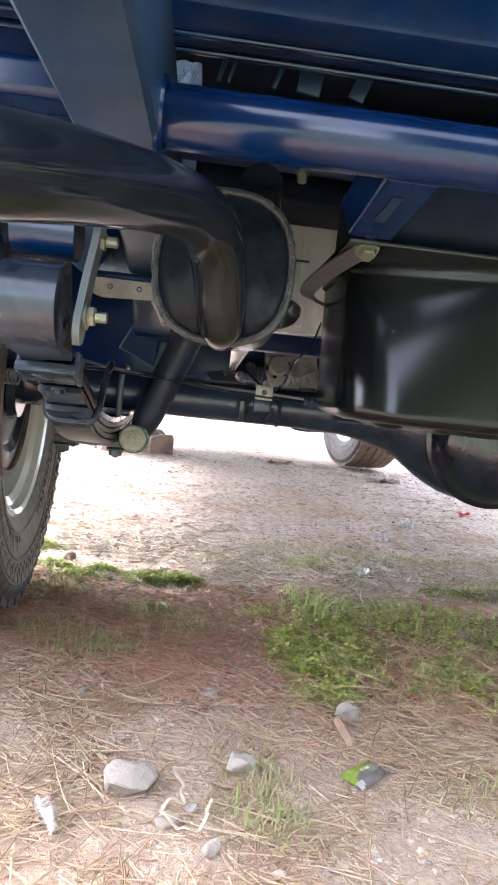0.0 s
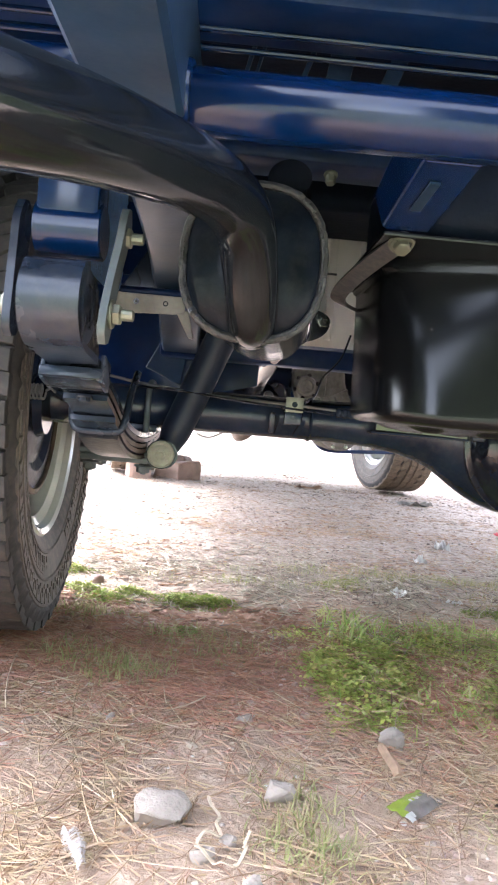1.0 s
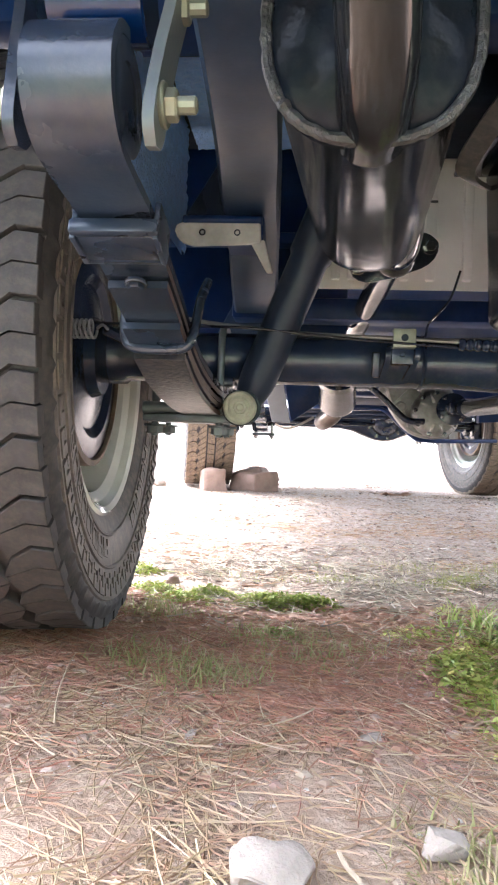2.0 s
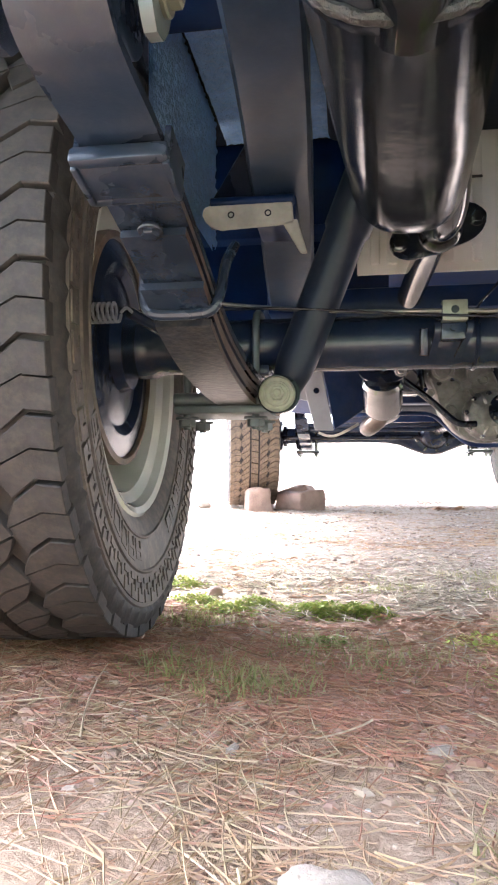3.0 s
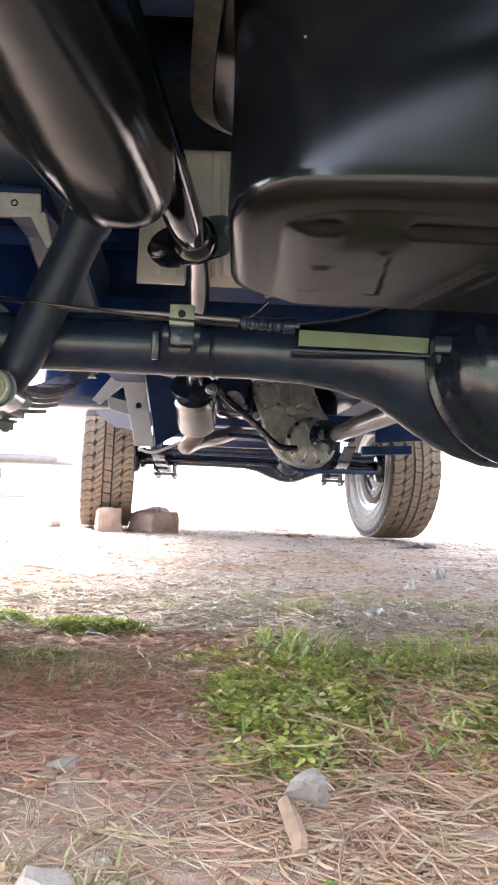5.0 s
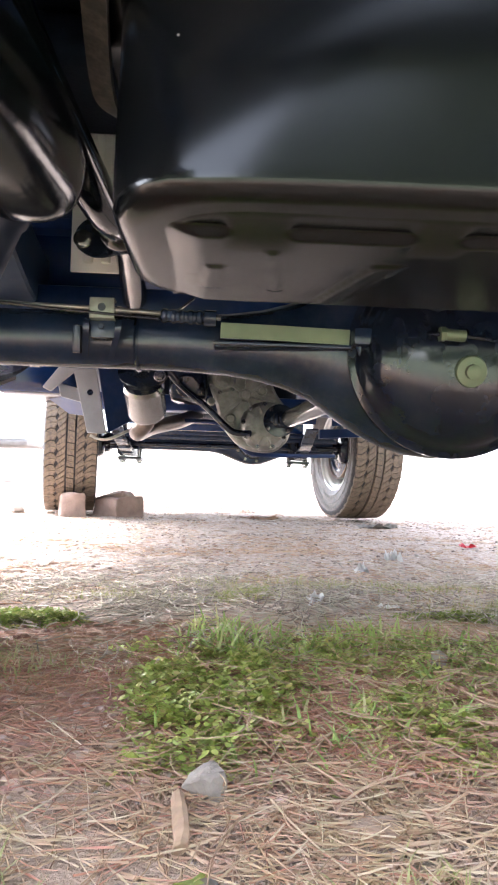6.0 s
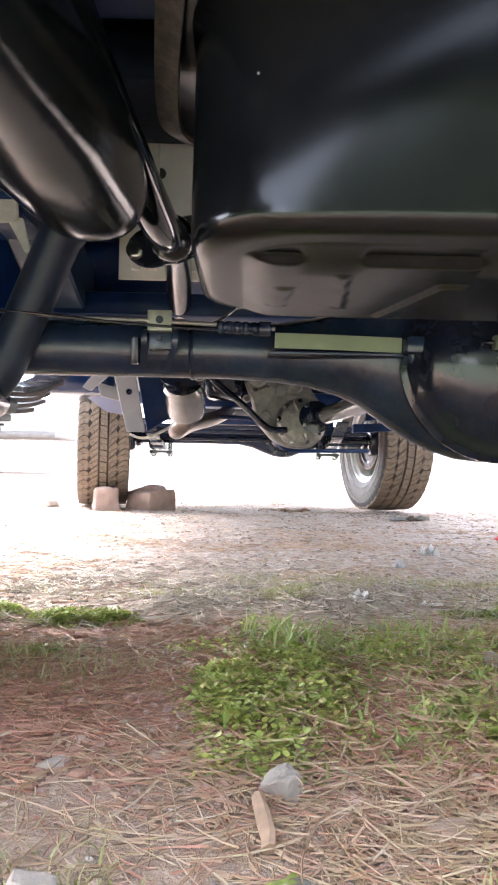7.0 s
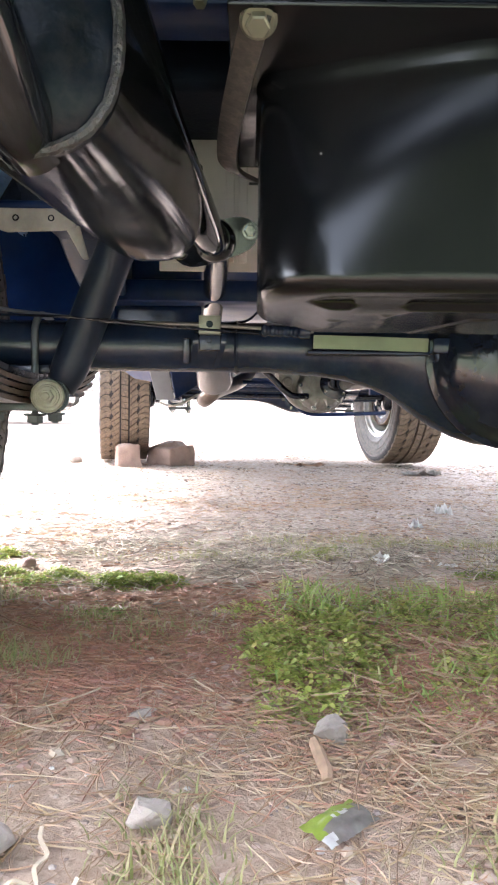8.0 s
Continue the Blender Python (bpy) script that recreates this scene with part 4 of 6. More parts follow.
lathe(bm, [(0, 0.0115), (0.003, 0.0125), (0.004, 0.011)], (-0.108, -0.364, 0.536), (0, -0.55, -0.8), 20)
part("tank_bolt", bm, ZINC, tank, "yellow zinc-plated tank bolt")
for q in ((-0.063, -0.335, 0.462), (0.06, -0.3515, 0.50), (0.14, -0.3515, 0.47)):
    bm = bm_new()
    bmesh.ops.create_icosphere(bm, subdivisions=1, radius=0.0008, matrix=Matrix.Translation(q))
    part("paint_speck", bm, PALE, tank)

# chassis
def rail(side, name="chassis_rail"):
    bm = bm_new()
    s = side
    pts = [(s * 0.331, -0.76, 0.607), (s * 0.331, -0.40, 0.606), (s * 0.338, -0.15, 0.603), (s * 0.348, 0.02, 0.598), (s * 0.35, 0.12, 0.58), (s * 0.36, 0.35, 0.515), (s * 0.37, 0.8, 0.50), (s * 0.37, 1.6, 0.50), (s * 0.36, 2.3, 0.52), (s * 0.36, 3.0, 0.53)]
    line = spline(pts, 5)
    rings = []
    for q in line:
        h = 0.05 if q.y < 0.2 else 0.048
        w = 0.030 + 0.006 * min(1, max(0, (q.y + 0.4) / 0.4))
        rings.append([bm.verts.new((q.x + dx * (w - ex), q.y, q.z + dz * (h - ez))) for dx, dz, ex, ez in ((-1, -1, 0.004, 0), (1, -1, 0.004, 0), (1, -1, 0, 0.004), (1, 1, 0, 0.004), (1, 1, 0.004, 0), (-1, 1, 0.004, 0), (-1, 1, 0, 0.004), (-1, -1, 0, 0.004))])
    ring_faces(bm, rings)
    return part(name, bm, RAIL, truck, "dark blue box-section chassis rail, dusty beneath")


rail(-1)
rail(1)
bm = bm_new()
cyl(bm, (-0.302, -0.507, 0.579), (0.302, -0.507, 0.579), 0.0225, 32)
part("cross_tube", bm, BLUE, truck, "gloss blue tubular crossmember", 50)
bm = bm_new()
rings = []
for k in range(48):
    a = 2 * math.pi * k / 48
    out = Vector((0, math.cos(a), math.sin(a)))
    c = Vector((-0.3015, -0.507, 0.579)) + out * 0.0235
    rad = 0.0042 + 0.0014 * noise.noise((k * 0.8, 9, 0))
    rings.append([bm.verts.new(c + out * rad * math.cos(2 * math.pi * q / 8) + Vector((1, 0, 0)) * rad * math.sin(2 * math.pi * q / 8)) for q in range(8)])
ring_faces(bm, rings, closed=True)
part("weld_bead", bm, BLUE, truck, "lumpy painted weld")
# outrigger and bumper behind the rail
bm = bm_new()
box(bm, (-0.70, -0.53, 0.573), (-0.358, -0.49, 0.600), 0.006, seg=3)
part("outrigger", bm, BLUE, truck, "blue box-section outrigger")
# tank bracket hanging from the cross tube
bm = bm_new()
plate(bm, [(-0.127, -0.497, 0.560), (-0.085, -0.497, 0.560), (-0.090, -0.385, 0.541), (-0.130, -0.385, 0.541)], 0.003)
plate(bm, [(-0.127, -0.497, 0.560), (-0.130, -0.385, 0.541), (-0.140, -0.385, 0.570), (-0.140, -0.490, 0.590)], 0.003)
plate(bm, [(-0.085, -0.497, 0.560), (-0.090, -0.385, 0.541), (-0.086, -0.385, 0.570), (-0.080, -0.490, 0.590)], 0.003)
hang = part("tank_bracket", bm, BLUE, truck, "folded navy-blue tank bracket with a slot")
# lighter strip painted for the highlight at the slot, which isn't cut
bm = bm_new()
plate(bm, [(-0.115, -0.470, 0.5530), (-0.107, -0.470, 0.5530), (-0.109, -0.425, 0.5455), (-0.118, -0.425, 0.5455)], 0.002, 0)
part("slot_strip", bm, RAIL, hang)
bm = bm_new()
hexbolt(bm, (-0.159, -0.20, 0.650), (0, -0.3, -1), 0.006, 0.012)
part("floor_bolt", bm, ZINC, truck, "yellow zinc-plated bolt")
# bump-stop bracket with its pale worn edge
bm = bm_new()
box(bm, (-0.441, 0.05, 0.514), (-0.332, 0.078, 0.519), 0.002)
box(bm, (-0.385, 0.058, 0.519), (-0.332, 0.15, 0.56), 0.003)
cyl(bm, (-0.436, 0.050, 0.537), (-0.334, 0.050, 0.537), 0.0065, 12)
bracket = part("bump_stop_bracket", bm, BLUE_UNDER, truck, "dark bracket under the chassis rail")
bm = bm_new()
plate(bm, [(-0.438, 0.047, 0.533), (-0.336, 0.047, 0.533), (-0.334, 0.047, 0.508), (-0.350, 0.047, 0.505), (-0.422, 0.047, 0.502), (-0.434, 0.047, 0.506), (-0.442, 0.047, 0.513), (-0.446, 0.047, 0.522), (-0.444, 0.047, 0.530)], 0.004)
plate(bm, [(-0.350, 0.05, 0.512), (-0.330, 0.05, 0.512), (-0.318, 0.05, 0.470), (-0.326, 0.05, 0.470)], 0.004)
part("worn_lip", bm, PALE, bracket, "worn pale steel lip")
# black rings give the shaded edges of two holes that aren't cut
for q in (-0.41, -0.365):
    bm = bm_new()
    lathe(bm, [(0, 0.0042), (0.0006, 0.0042), (0.0006, 0.0026), (0.0, 0.0026)], (q, 0.045, 0.520), (0, -1, 0), 14, closed=True)
    part("lip_hole_rim", bm, BLACK, bracket)
bm = bm_new()
plate(bm, [(-0.441, 0.055, 0.533), (-0.334, 0.055, 0.533), (-0.336, 0.055, 0.60), (-0.385, 0.055, 0.625)], 0.005)
part("gusset", bm, BLACK, bracket, "black triangular gusset")
# body
def sealed_sheet(name, origin, du, dv, nu, nv, out, label):
    """A panel thick with lumpy sealing compound, du by dv from its origin."""
    origin, du, dv, out = Vector(origin), Vector(du), Vector(dv), Vector(out)
    bm = bm_new()
    rows = []
    for j in range(nv + 1):
        row = []
        for i in range(nu + 1):
            q = origin + du * (i / nu) + dv * (j / nv)
            lump = 0.0035 * noise.noise(q * 120)
            row.append(bm.verts.new(q + out * lump))
        rows.append(row)
    for j in range(nv):
        for i in range(nu):
            bm.faces.new((rows[j][i], rows[j][i + 1], rows[j + 1][i + 1], rows[j + 1][i]))
    back = [bm.verts.new(origin + du * a + dv * b - out * 0.006) for a, b in ((0, 0), (1, 0), (1, 1), (0, 1))]
    bm.faces.new(back)
    part(name, bm, SEAL, truck, label, 80)


sealed_sheet("inner_wing", (-0.475, -0.06, 0.555), (0, 0.34, 0), (0, 0, 0.204), 100, 60, (1, 0, 0), "blue inner wing under rough sealing compound")
sealed_sheet("inner_wing", (0.475, -0.06, 0.545), (0, 0.54, 0), (0, 0, 0.214), 75, 30, (-1, 0, 0), "blue inner wing under rough sealing compound")
sealed_sheet("sealed_floor", (-0.47, -0.20, 0.757), (0, 0.55, 0), (0.18, 0, 0), 150, 50, (0, 0, -1), "blue floor underside with rough sealing compound")
bm = bm_new()
box(bm, (-0.72, -0.62, 0.76), (0.72, 0.36, 0.79), 0.004)
part("rear_floor", bm, UNDERBLACK, truck, "dark sealed underside of the rear floor")
bm = bm_new()
box(bm, (-0.72, 0.364, 0.60), (0.72, 2.0, 0.62), 0.004)
part("front_floor", bm, BLUE_UNDER, truck, "blue underside of the front floor")
bm = bm_new()
box(bm, (-0.62, 2.004, 0.62), (0.62, 3.0, 0.64), 0.004)
part("engine_tray", bm, BLUE_UNDER, truck)
for y, z, h in ((-0.43, 0.70, 0.06), (-0.56, 0.735, 0.03), (-0.10, 0.70, 0.06)):
    bm = bm_new()
    box(bm, (-0.70, y, z), (0.70, y + 0.075, z + h), 0.006)
    part("floor_sill", bm, BLUE_UNDER, truck, "blue pressed cross sill under the floor")


bm = bm_new()
box(bm, (-0.70, -0.60, 0.640), (-0.385, -0.575, 0.757), 0.006)
box(bm, (-0.70, -0.575, 0.735), (-0.385, -0.20, 0.757), 0.004)
part("side_sill", bm, BLUE, truck, "blue folded sill beside the chassis rail")
for y, z in ((-0.383, 0.6985), (-0.352, 0.6985)):
    bm = bm_new()
    cyl(bm, (-0.69, y, z), (0.69, y, z), 0.003, 10)
    part("sill_bead", bm, BLUE, truck, "rolled blue bead along the sill")


# unseen plain body panels, added to keep daylight off the underside
def side_panel(x):
    bm = bm_new()
    out = [(-0.62, 1.15), (-0.62, 0.70), (-0.40, 0.66)]
    out += [(0.02 + 0.40 * math.cos(radians(a)), 0.345 + 0.40 * math.sin(radians(a))) for a in range(130, 39, -10)]
    out += [(0.40, 0.60), (2.04, 0.60)]
    out += [(2.5 + 0.44 * math.cos(radians(a)), 0.335 + 0.44 * math.sin(radians(a))) for a in range(150, 39, -10)]
    out += [(3.0, 0.6), (3.1, 0.66), (3.1, 1.02), (1.95, 1.08), (1.9, 1.15)]
    rings = [[bm.verts.new((x + dx, y, z)) for y, z in out] for dx in (-0.004, 0.004)]
    ring_faces(bm, rings)
    return part("body_side", bm, BLUE, truck, "unseen dark blue body side with wheel arches, closing off daylight")


side_panel(-0.76)
side_panel(0.76)
# unseen; its lower edge is set by the sky mirrored in the tank
bm = bm_new()
box(bm, (-0.756, -0.625, 0.725), (0.756, -0.60, 1.15), 0.01)
part("tail_panel", bm, BLUE, truck, "unseen dark blue tail panel, limiting the sky mirrored in the tank")
bm = bm_new()
box(bm, (-0.756, -0.60, 1.13), (0.756, 1.9, 1.15), 0.008)
box(bm, (-0.756, 1.9, 1.02), (0.756, 3.1, 1.05), 0.008)
part("body_deck", bm, BLUE, truck, "unseen plain dark blue upper body, closing off daylight")
bm = bm_new()
box(bm, (-0.74, 3.08, 0.55), (0.74, 3.11, 1.03), 0.01)
part("grille_panel", bm, BLUE, truck, "dark blue front panel")
for x, w, a in ((-0.262, 0.004, 14), (-0.252, 0.003, 14), (-0.204, 0.005, 18), (-0.172, 0.024, 8), (-0.118, 0.016, 20)):
    bm = bm_new()
    box(bm, (x - w / 2, -0.31, 0.693), (x + w / 2, -0.305, 0.735), 0.001, (0, a, 0))
    part("floor_tab", bm, RAIL, truck, "dull steel tab under the floor")
bm = bm_new()
plate(bm, [(-0.72, 0.40, 0.43), (-0.56, 0.40, 0.393), (-0.30, 0.40, 0.393), (-0.20, 0.40, 0.42), (-0.20, 0.40, 0.78), (-0.72, 0.40, 0.78)], 0.004)
part("foot_panel", bm, BLUE, truck, "blue panel ahead of the rear wheel")
# lighter rail paint carries the light falling on this flap
bm = bm_new()
plate(bm, [(-0.433, 0.388, 0.439), (-0.390, 0.375, 0.520), (-0.351, 0.375, 0.466), (-0.358, 0.388, 0.407)], 0.003)
part("folded_flap", bm, RAIL, truck, "blue folded flap beside the hanger")
for q in ((-0.385, 0.435), (-0.365, 0.445), (-0.352, 0.60)):
    bm = bm_new()
    hexbolt(bm, (q[0], 0.397, 0.10 + q[1]), (0, -1, 0), 0.006, 0.007)
    part("panel_stud", bm, ZINC, truck, "small plated stud")
# added box that blacks out the upper step and a leak of sky
bm = bm_new()
box(bm, (-0.297, 0.06, 0.690), (0.30, 0.235, 0.755), 0.012, seg=3)
part("floor_dark_box", bm, UNDERBLACK, truck, "black box added under the floor, hiding the upper step and a daylight gap")
# pale ribbed floor step
bm = bm_new()
plate(bm, [(-0.256, 0.252, 0.497), (0.12, 0.252, 0.497), (0.12, 0.248, 0.725), (-0.256, 0.248, 0.725)], 0.004)
step = part("floor_step", bm, CREAM, truck, "pale primed ribbed floor step")
for x in (-0.23, -0.205, -0.145, -0.125, -0.085, -0.03, 0.03, 0.09):
    bm = bm_new()
    box(bm, (x - 0.007, 0.240, 0.51), (x + 0.007, 0.252, 0.72), 0.003)
    part("pressed_rib", bm, CREAM, step)

# dark bar in place of the shade inside a slot
bm = bm_new()
box(bm, (-0.116, 0.2375, 0.628), (-0.078, 0.2395, 0.632), 0.0008)
part("slot_dark_bar", bm, DARKTRIM, step)
# small dark disc drawn for the shade of a hole in the step
bm = bm_new()
lathe(bm, [(0, 0.0), (0, 0.008), (0.001, 0.0085), (0.0016, 0.007), (0.0016, 0.0)], (-0.197, 0.2475, 0.655), (0, -1, 0), 18)
part("hole_dark_disc", bm, DARKTRIM, step)
bm = bm_new()
lathe(bm, [(0, 0.021), (0.0, 0.0275), (0.003, 0.0285), (0.016, 0.0285), (0.020, 0.0265), (0.026, 0.022)], (-0.160, 0.100, 0.507), (-0.03, -1, -0.12), 28)
part("pipe_collar", bm, PIPE, truck, "black collar on the exhaust joint")

# ---- front half of the underbody ----
bm = bm_new()
box(bm, (-0.40, 0.33, 0.462), (0.40, 0.39, 0.50), 0.006)
part("crossmember", bm, BLUE_UNDER, truck, "dark blue crossmember ahead of the axle")
bm = bm_new()
box(bm, (-0.34, 1.34, 0.40), (0.36, 1.42, 0.45), 0.008)
part("crossmember", bm, BLUE_UNDER, truck, "dark blue gearbox crossmember")
bm = bm_new()
box(bm, (-0.33, 2.14, 0.388), (0.33, 2.20, 0.476), 0.006)
part("crossmember", bm, BLUE, truck, "dark blue front crossmember")
for rod_y, rod_z, rod_r in ((2.235, 0.384, 0.011), (2.28, 0.366, 0.012)):
    bm = bm_new()
    cyl(bm, (-0.50, rod_y, rod_z), (0.50, rod_y, rod_z), rod_r, 14)
    part("steering_rod", bm, AXLE, truck, "black steering rod ahead of the gearbox")
bm = bm_new()
cyl(bm, (-0.34, 1.85, 0.43), (0.34, 1.85, 0.43), 0.022, 20)
part("cross_tube", bm, BLUE, truck, "blue front cross tube")
# spring hanger: grey folded arms with a blue web
bm = bm_new()
plate(bm, [(-0.392, 0.885, 0.470), (-0.338, 0.885, 0.475), (-0.303, 0.885, 0.297), (-0.349, 0.885, 0.298)], 0.005)
hanger = part("hanger_arm", bm, GREYMETAL, truck, "light grey folded hanger arm with a bolt hole")
# the bolt hole's darkness is a black disc on the arm
bm = bm_new()
lathe(bm, [(0, 0.0), (0, 0.0075), (0.0015, 0.007), (0.0015, 0.0)], (-0.345, 0.8815, 0.395), (0, -1, 0), 16)
part("bolt_hole_disc", bm, BLACK, hanger)
bm = bm_new()
plate(bm, [(-0.46, 0.89, 0.405), (-0.44, 0.89, 0.395), (-0.345, 0.88, 0.475), (-0.355, 0.88, 0.500), (-0.385, 0.88, 0.50)], 0.006)
plate(bm, [(-0.43, 0.91, 0.42), (-0.35, 0.91, 0.40), (-0.36, 0.91, 0.37), (-0.42, 0.91, 0.385)], 0.004)
part("hanger_brace", bm, GREYMETAL, hanger, "light grey brace")
bm = bm_new()
plate(bm, [(-0.335, 0.892, 0.480), (-0.23, 0.96, 0.47), (-0.22, 0.98, 0.36), (-0.302, 0.90, 0.300)], 0.005)
plate(bm, [(-0.56, 1.15, 0.44), (-0.36, 0.93, 0.40), (-0.33, 0.95, 0.34), (-0.44, 1.10, 0.36)], 0.005)
part("hanger_web", bm, BLUE_UNDER, hanger, "dark blue web of the hanger")
bm = bm_new()
strap(bm, [(-0.340, 0.88, 0.292), (-0.318, 0.88, 0.284), (-0.292, 0.885, 0.287), (-0.243, 0.91, 0.314)], 0.012, 0.006, across=(0, 1, 0))
part("hanger_lip", bm, PALE, hanger, "worn pale steel lip")
bm = bm_new()
box(bm, (-0.62, 0.98, 0.40), (-0.40, 1.25, 0.53), 0.03, seg=3)
part("body_mount", bm, BLUE, truck, "bright blue body mount")

# transfer case
CASE = [(-0.073, 0.468), (-0.060, 0.43), (-0.047, 0.398), (-0.036, 0.36), (-0.025, 0.332), (0.004, 0.296), (0.028, 0.279), (0.058, 0.270), (0.090, 0.268), (0.118, 0.273), (0.144, 0.298), (0.156, 0.334), (0.152, 0.365), (0.137, 0.392), (0.112, 0.425), (0.092, 0.470), (0.085, 0.52), (-0.07, 0.52)]
bm = bm_new()
plate(bm, [(x, 1.045, z) for x, z in CASE], 0.05, 0.006)
plate(bm, [(0.05 + (x - 0.05) * 0.86, 1.12, 0.40 + (z - 0.40) * 0.86) for x, z in CASE], 0.14, 0.01)
case = part("transfer_case", bm, ALLOY, truck, "cast aluminium transfer case with ribs and bolts", 40)
for (ax, az), (bx, bz) in (((-0.028, 0.454), (0.032, 0.418)), ((0.032, 0.418), (0.078, 0.332)), ((0.032, 0.418), (-0.035, 0.352)), ((0.032, 0.418), (0.098, 0.455)), ((0.032, 0.418), (0.035, 0.49)), ((0.005, 0.345), (0.015, 0.30)), ((0.032, 0.418), (0.118, 0.40))):
    bm = bm_new()
    strap(bm, [(ax, 1.016, az), ((ax + bx) / 2, 1.010, (az + bz) / 2), (bx, 1.016, bz)], 0.020, 0.007, across=(0, 1, 0), steps=2)
    part("cast_rib", bm, ALLOY, case)
for (x, z), r, deep in (((-0.028, 0.456), 0.030, 0.020), ((0.032, 0.418), 0.0155, 0.022), ((-0.058, 0.398), 0.010, 0.02), ((-0.006, 0.354), 0.013, 0.018), ((0.075, 0.43), 0.012, 0.016), ((0.115, 0.38), 0.010, 0.018)):
    bm = bm_new()
    lathe(bm, [(0, r * 1.15), (deep * 0.7, r), (deep, r * 0.95), (deep + 0.001, r * 0.7), (deep - 0.006, r * 0.62), (deep - 0.006, 0)], (x, 1.022, z), (0, -1, 0), 20)
    part("case_boss", bm, ALLOY, case)
bm = bm_new()
rings = []
for r, y in ((0.060, 1.03), (0.064, 1.012), (0.061, 0.992), (0.052, 0.980), (0.040, 0.976), (0.02, 0.976)):
    rings.append([bm.verts.new((0.082 + r * (1 + 0.02 * math.cos(22 * 2 * math.pi * k / 88) * (r > 0.055)) * math.cos(2 * math.pi * k / 88), y, 0.336 + r * (1 + 0.02 * math.cos(22 * 2 * math.pi * k / 88) * (r > 0.055)) * math.sin(2 * math.pi * k / 88))) for k in range(88)])
ring_faces(bm, rings)
part("output_cover", bm, ALLOY, case, "scalloped cast output cover")
for k in range(10):
    a = 2 * math.pi * k / 10
    bm = bm_new()
    strap(bm, [(0.082 + r * math.cos(a), y, 0.336 + r * math.sin(a)) for r, y in ((0.030, 0.974), (0.045, 0.977), (0.059, 0.992))], 0.005, 0.008, steps=2)
    part("cast_rib", bm, ALLOY, case)
for k in range(9):
    a = 2 * math.pi * k / 9 + 0.2
    bm = bm_new()
    hexbolt(bm, (0.082 + 0.055 * math.cos(a), 0.985, 0.336 + 0.055 * math.sin(a)), (0, -1, 0), 0.005, 0.006)
    part("case_bolt", bm, STEEL, case)
for k in range(6):
    a = 2 * math.pi * k / 6 + 0.3
    bm = bm_new()
    hexbolt(bm, (-0.028 + 0.034 * math.cos(a), 1.018, 0.456 + 0.034 * math.sin(a)), (0, -1, 0), 0.0045, 0.006)
    part("case_bolt", bm, STEEL, case)
# propeller shaft
bm = bm_new()
cyl(bm, (0.133, 0.86, 0.347), (0.178, 0.26, 0.346), 0.0205, 24)
shaft = part("propeller_shaft", bm, STEEL, truck, "bare steel propeller shaft")
bm = bm_new()
lathe(bm, [(0, 0.022), (0.01, 0.041), (0.020, 0.042), (0.022, 0.02), (0.06, 0.018)], (0.117, 0.985, 0.349), (0.06, -1, 0), 24)
box(bm, (0.098, 0.90, 0.334), (0.110, 0.965, 0.362), 0.004)
box(bm, (0.142, 0.90, 0.334), (0.154, 0.965, 0.362), 0.004)
cyl(bm, (0.094, 0.925, 0.348), (0.158, 0.925, 0.348), 0.009, 14)
lathe(bm, [(0, 0.012), (0.02, 0.02), (0.05, 0.022)], (0.128, 0.925, 0.347), (0.06, -1, 0), 20)
part("universal_joint", bm, BLACK, shaft, "black universal joint")
for a in (0.6, 2.2, 3.8, 5.4):
    bm = bm_new()
    hexbolt(bm, (0.117 + 0.034 * math.cos(a), 0.963, 0.349 + 0.034 * math.sin(a)), (0.06, -1, 0), 0.005, 0.006, False)
    part("joint_bolt", bm, STEEL, shaft)
bm = bm_new()
sweep(bm, [(-0.145, -0.01, 0.384), (-0.115, 0.10, 0.402), (-0.092, 0.20, 0.437), (-0.060, 0.22, 0.475), (-0.045, 0.22, 0.52)], 0.0018, 8)
part("wire", bm, BLACK, truck, "thin black wire")
# hoses and cables by the transfer case
bm = bm_new()
sweep(bm, [(-0.175, 0.92, 0.47), (-0.138, 0.95, 0.432), (-0.068, 0.95, 0.375), (-0.015, 0.95, 0.326), (0.010, 0.955, 0.314), (0.045, 0.965, 0.314)], 0.0085, 12)
part("rubber_hose", bm, BLACK, truck, "black rubber hose")
bm = bm_new()
sweep(bm, [(-0.30, 1.2, 0.352), (-0.182, 1.15, 0.355), (-0.07, 1.15, 0.355), (-0.03, 1.15, 0.345), (0.013, 1.12, 0.301), (0.043, 1.09, 0.272), (0.08, 1.09, 0.264), (0.15, 1.12, 0.265), (0.30, 1.2, 0.27)], 0.006, 10)
part("fuel_line", bm, BLUE_UNDER, truck, "dark blue line under the gearbox")
bm = bm_new()
cyl(bm, (-0.12, 0.98, 0.43), (-0.12, 1.03, 0.44), 0.03, 20)
box(bm, (-0.17, 1.02, 0.40), (-0.07, 1.16, 0.50), 0.015)
part("gearbox", bm, BLACK, truck, "black gearbox end")
bm = bm_new()
box(bm, (-0.25, 1.45, 0.40), (0.22, 1.95, 0.56), 0.05, seg=3)
part("engine_sump", bm, UNDERBLACK, truck, "black engine sump")
# right-hand rail brackets
bm = bm_new()
plate(bm, [(0.30, 1.25, 0.36), (0.56, 1.25, 0.385), (0.40, 1.25, 0.45), (0.30, 1.25, 0.45)], 0.006)
plate(bm, [(0.27, 1.30, 0.325), (0.42, 1.30, 0.335), (0.42, 1.30, 0.36), (0.27, 1.30, 0.352)], 0.03)
part("rail_bracket", bm, BLUE_UNDER, truck, "dark blue rail bracket")

# front axle
bm = bm_new()
rings = []
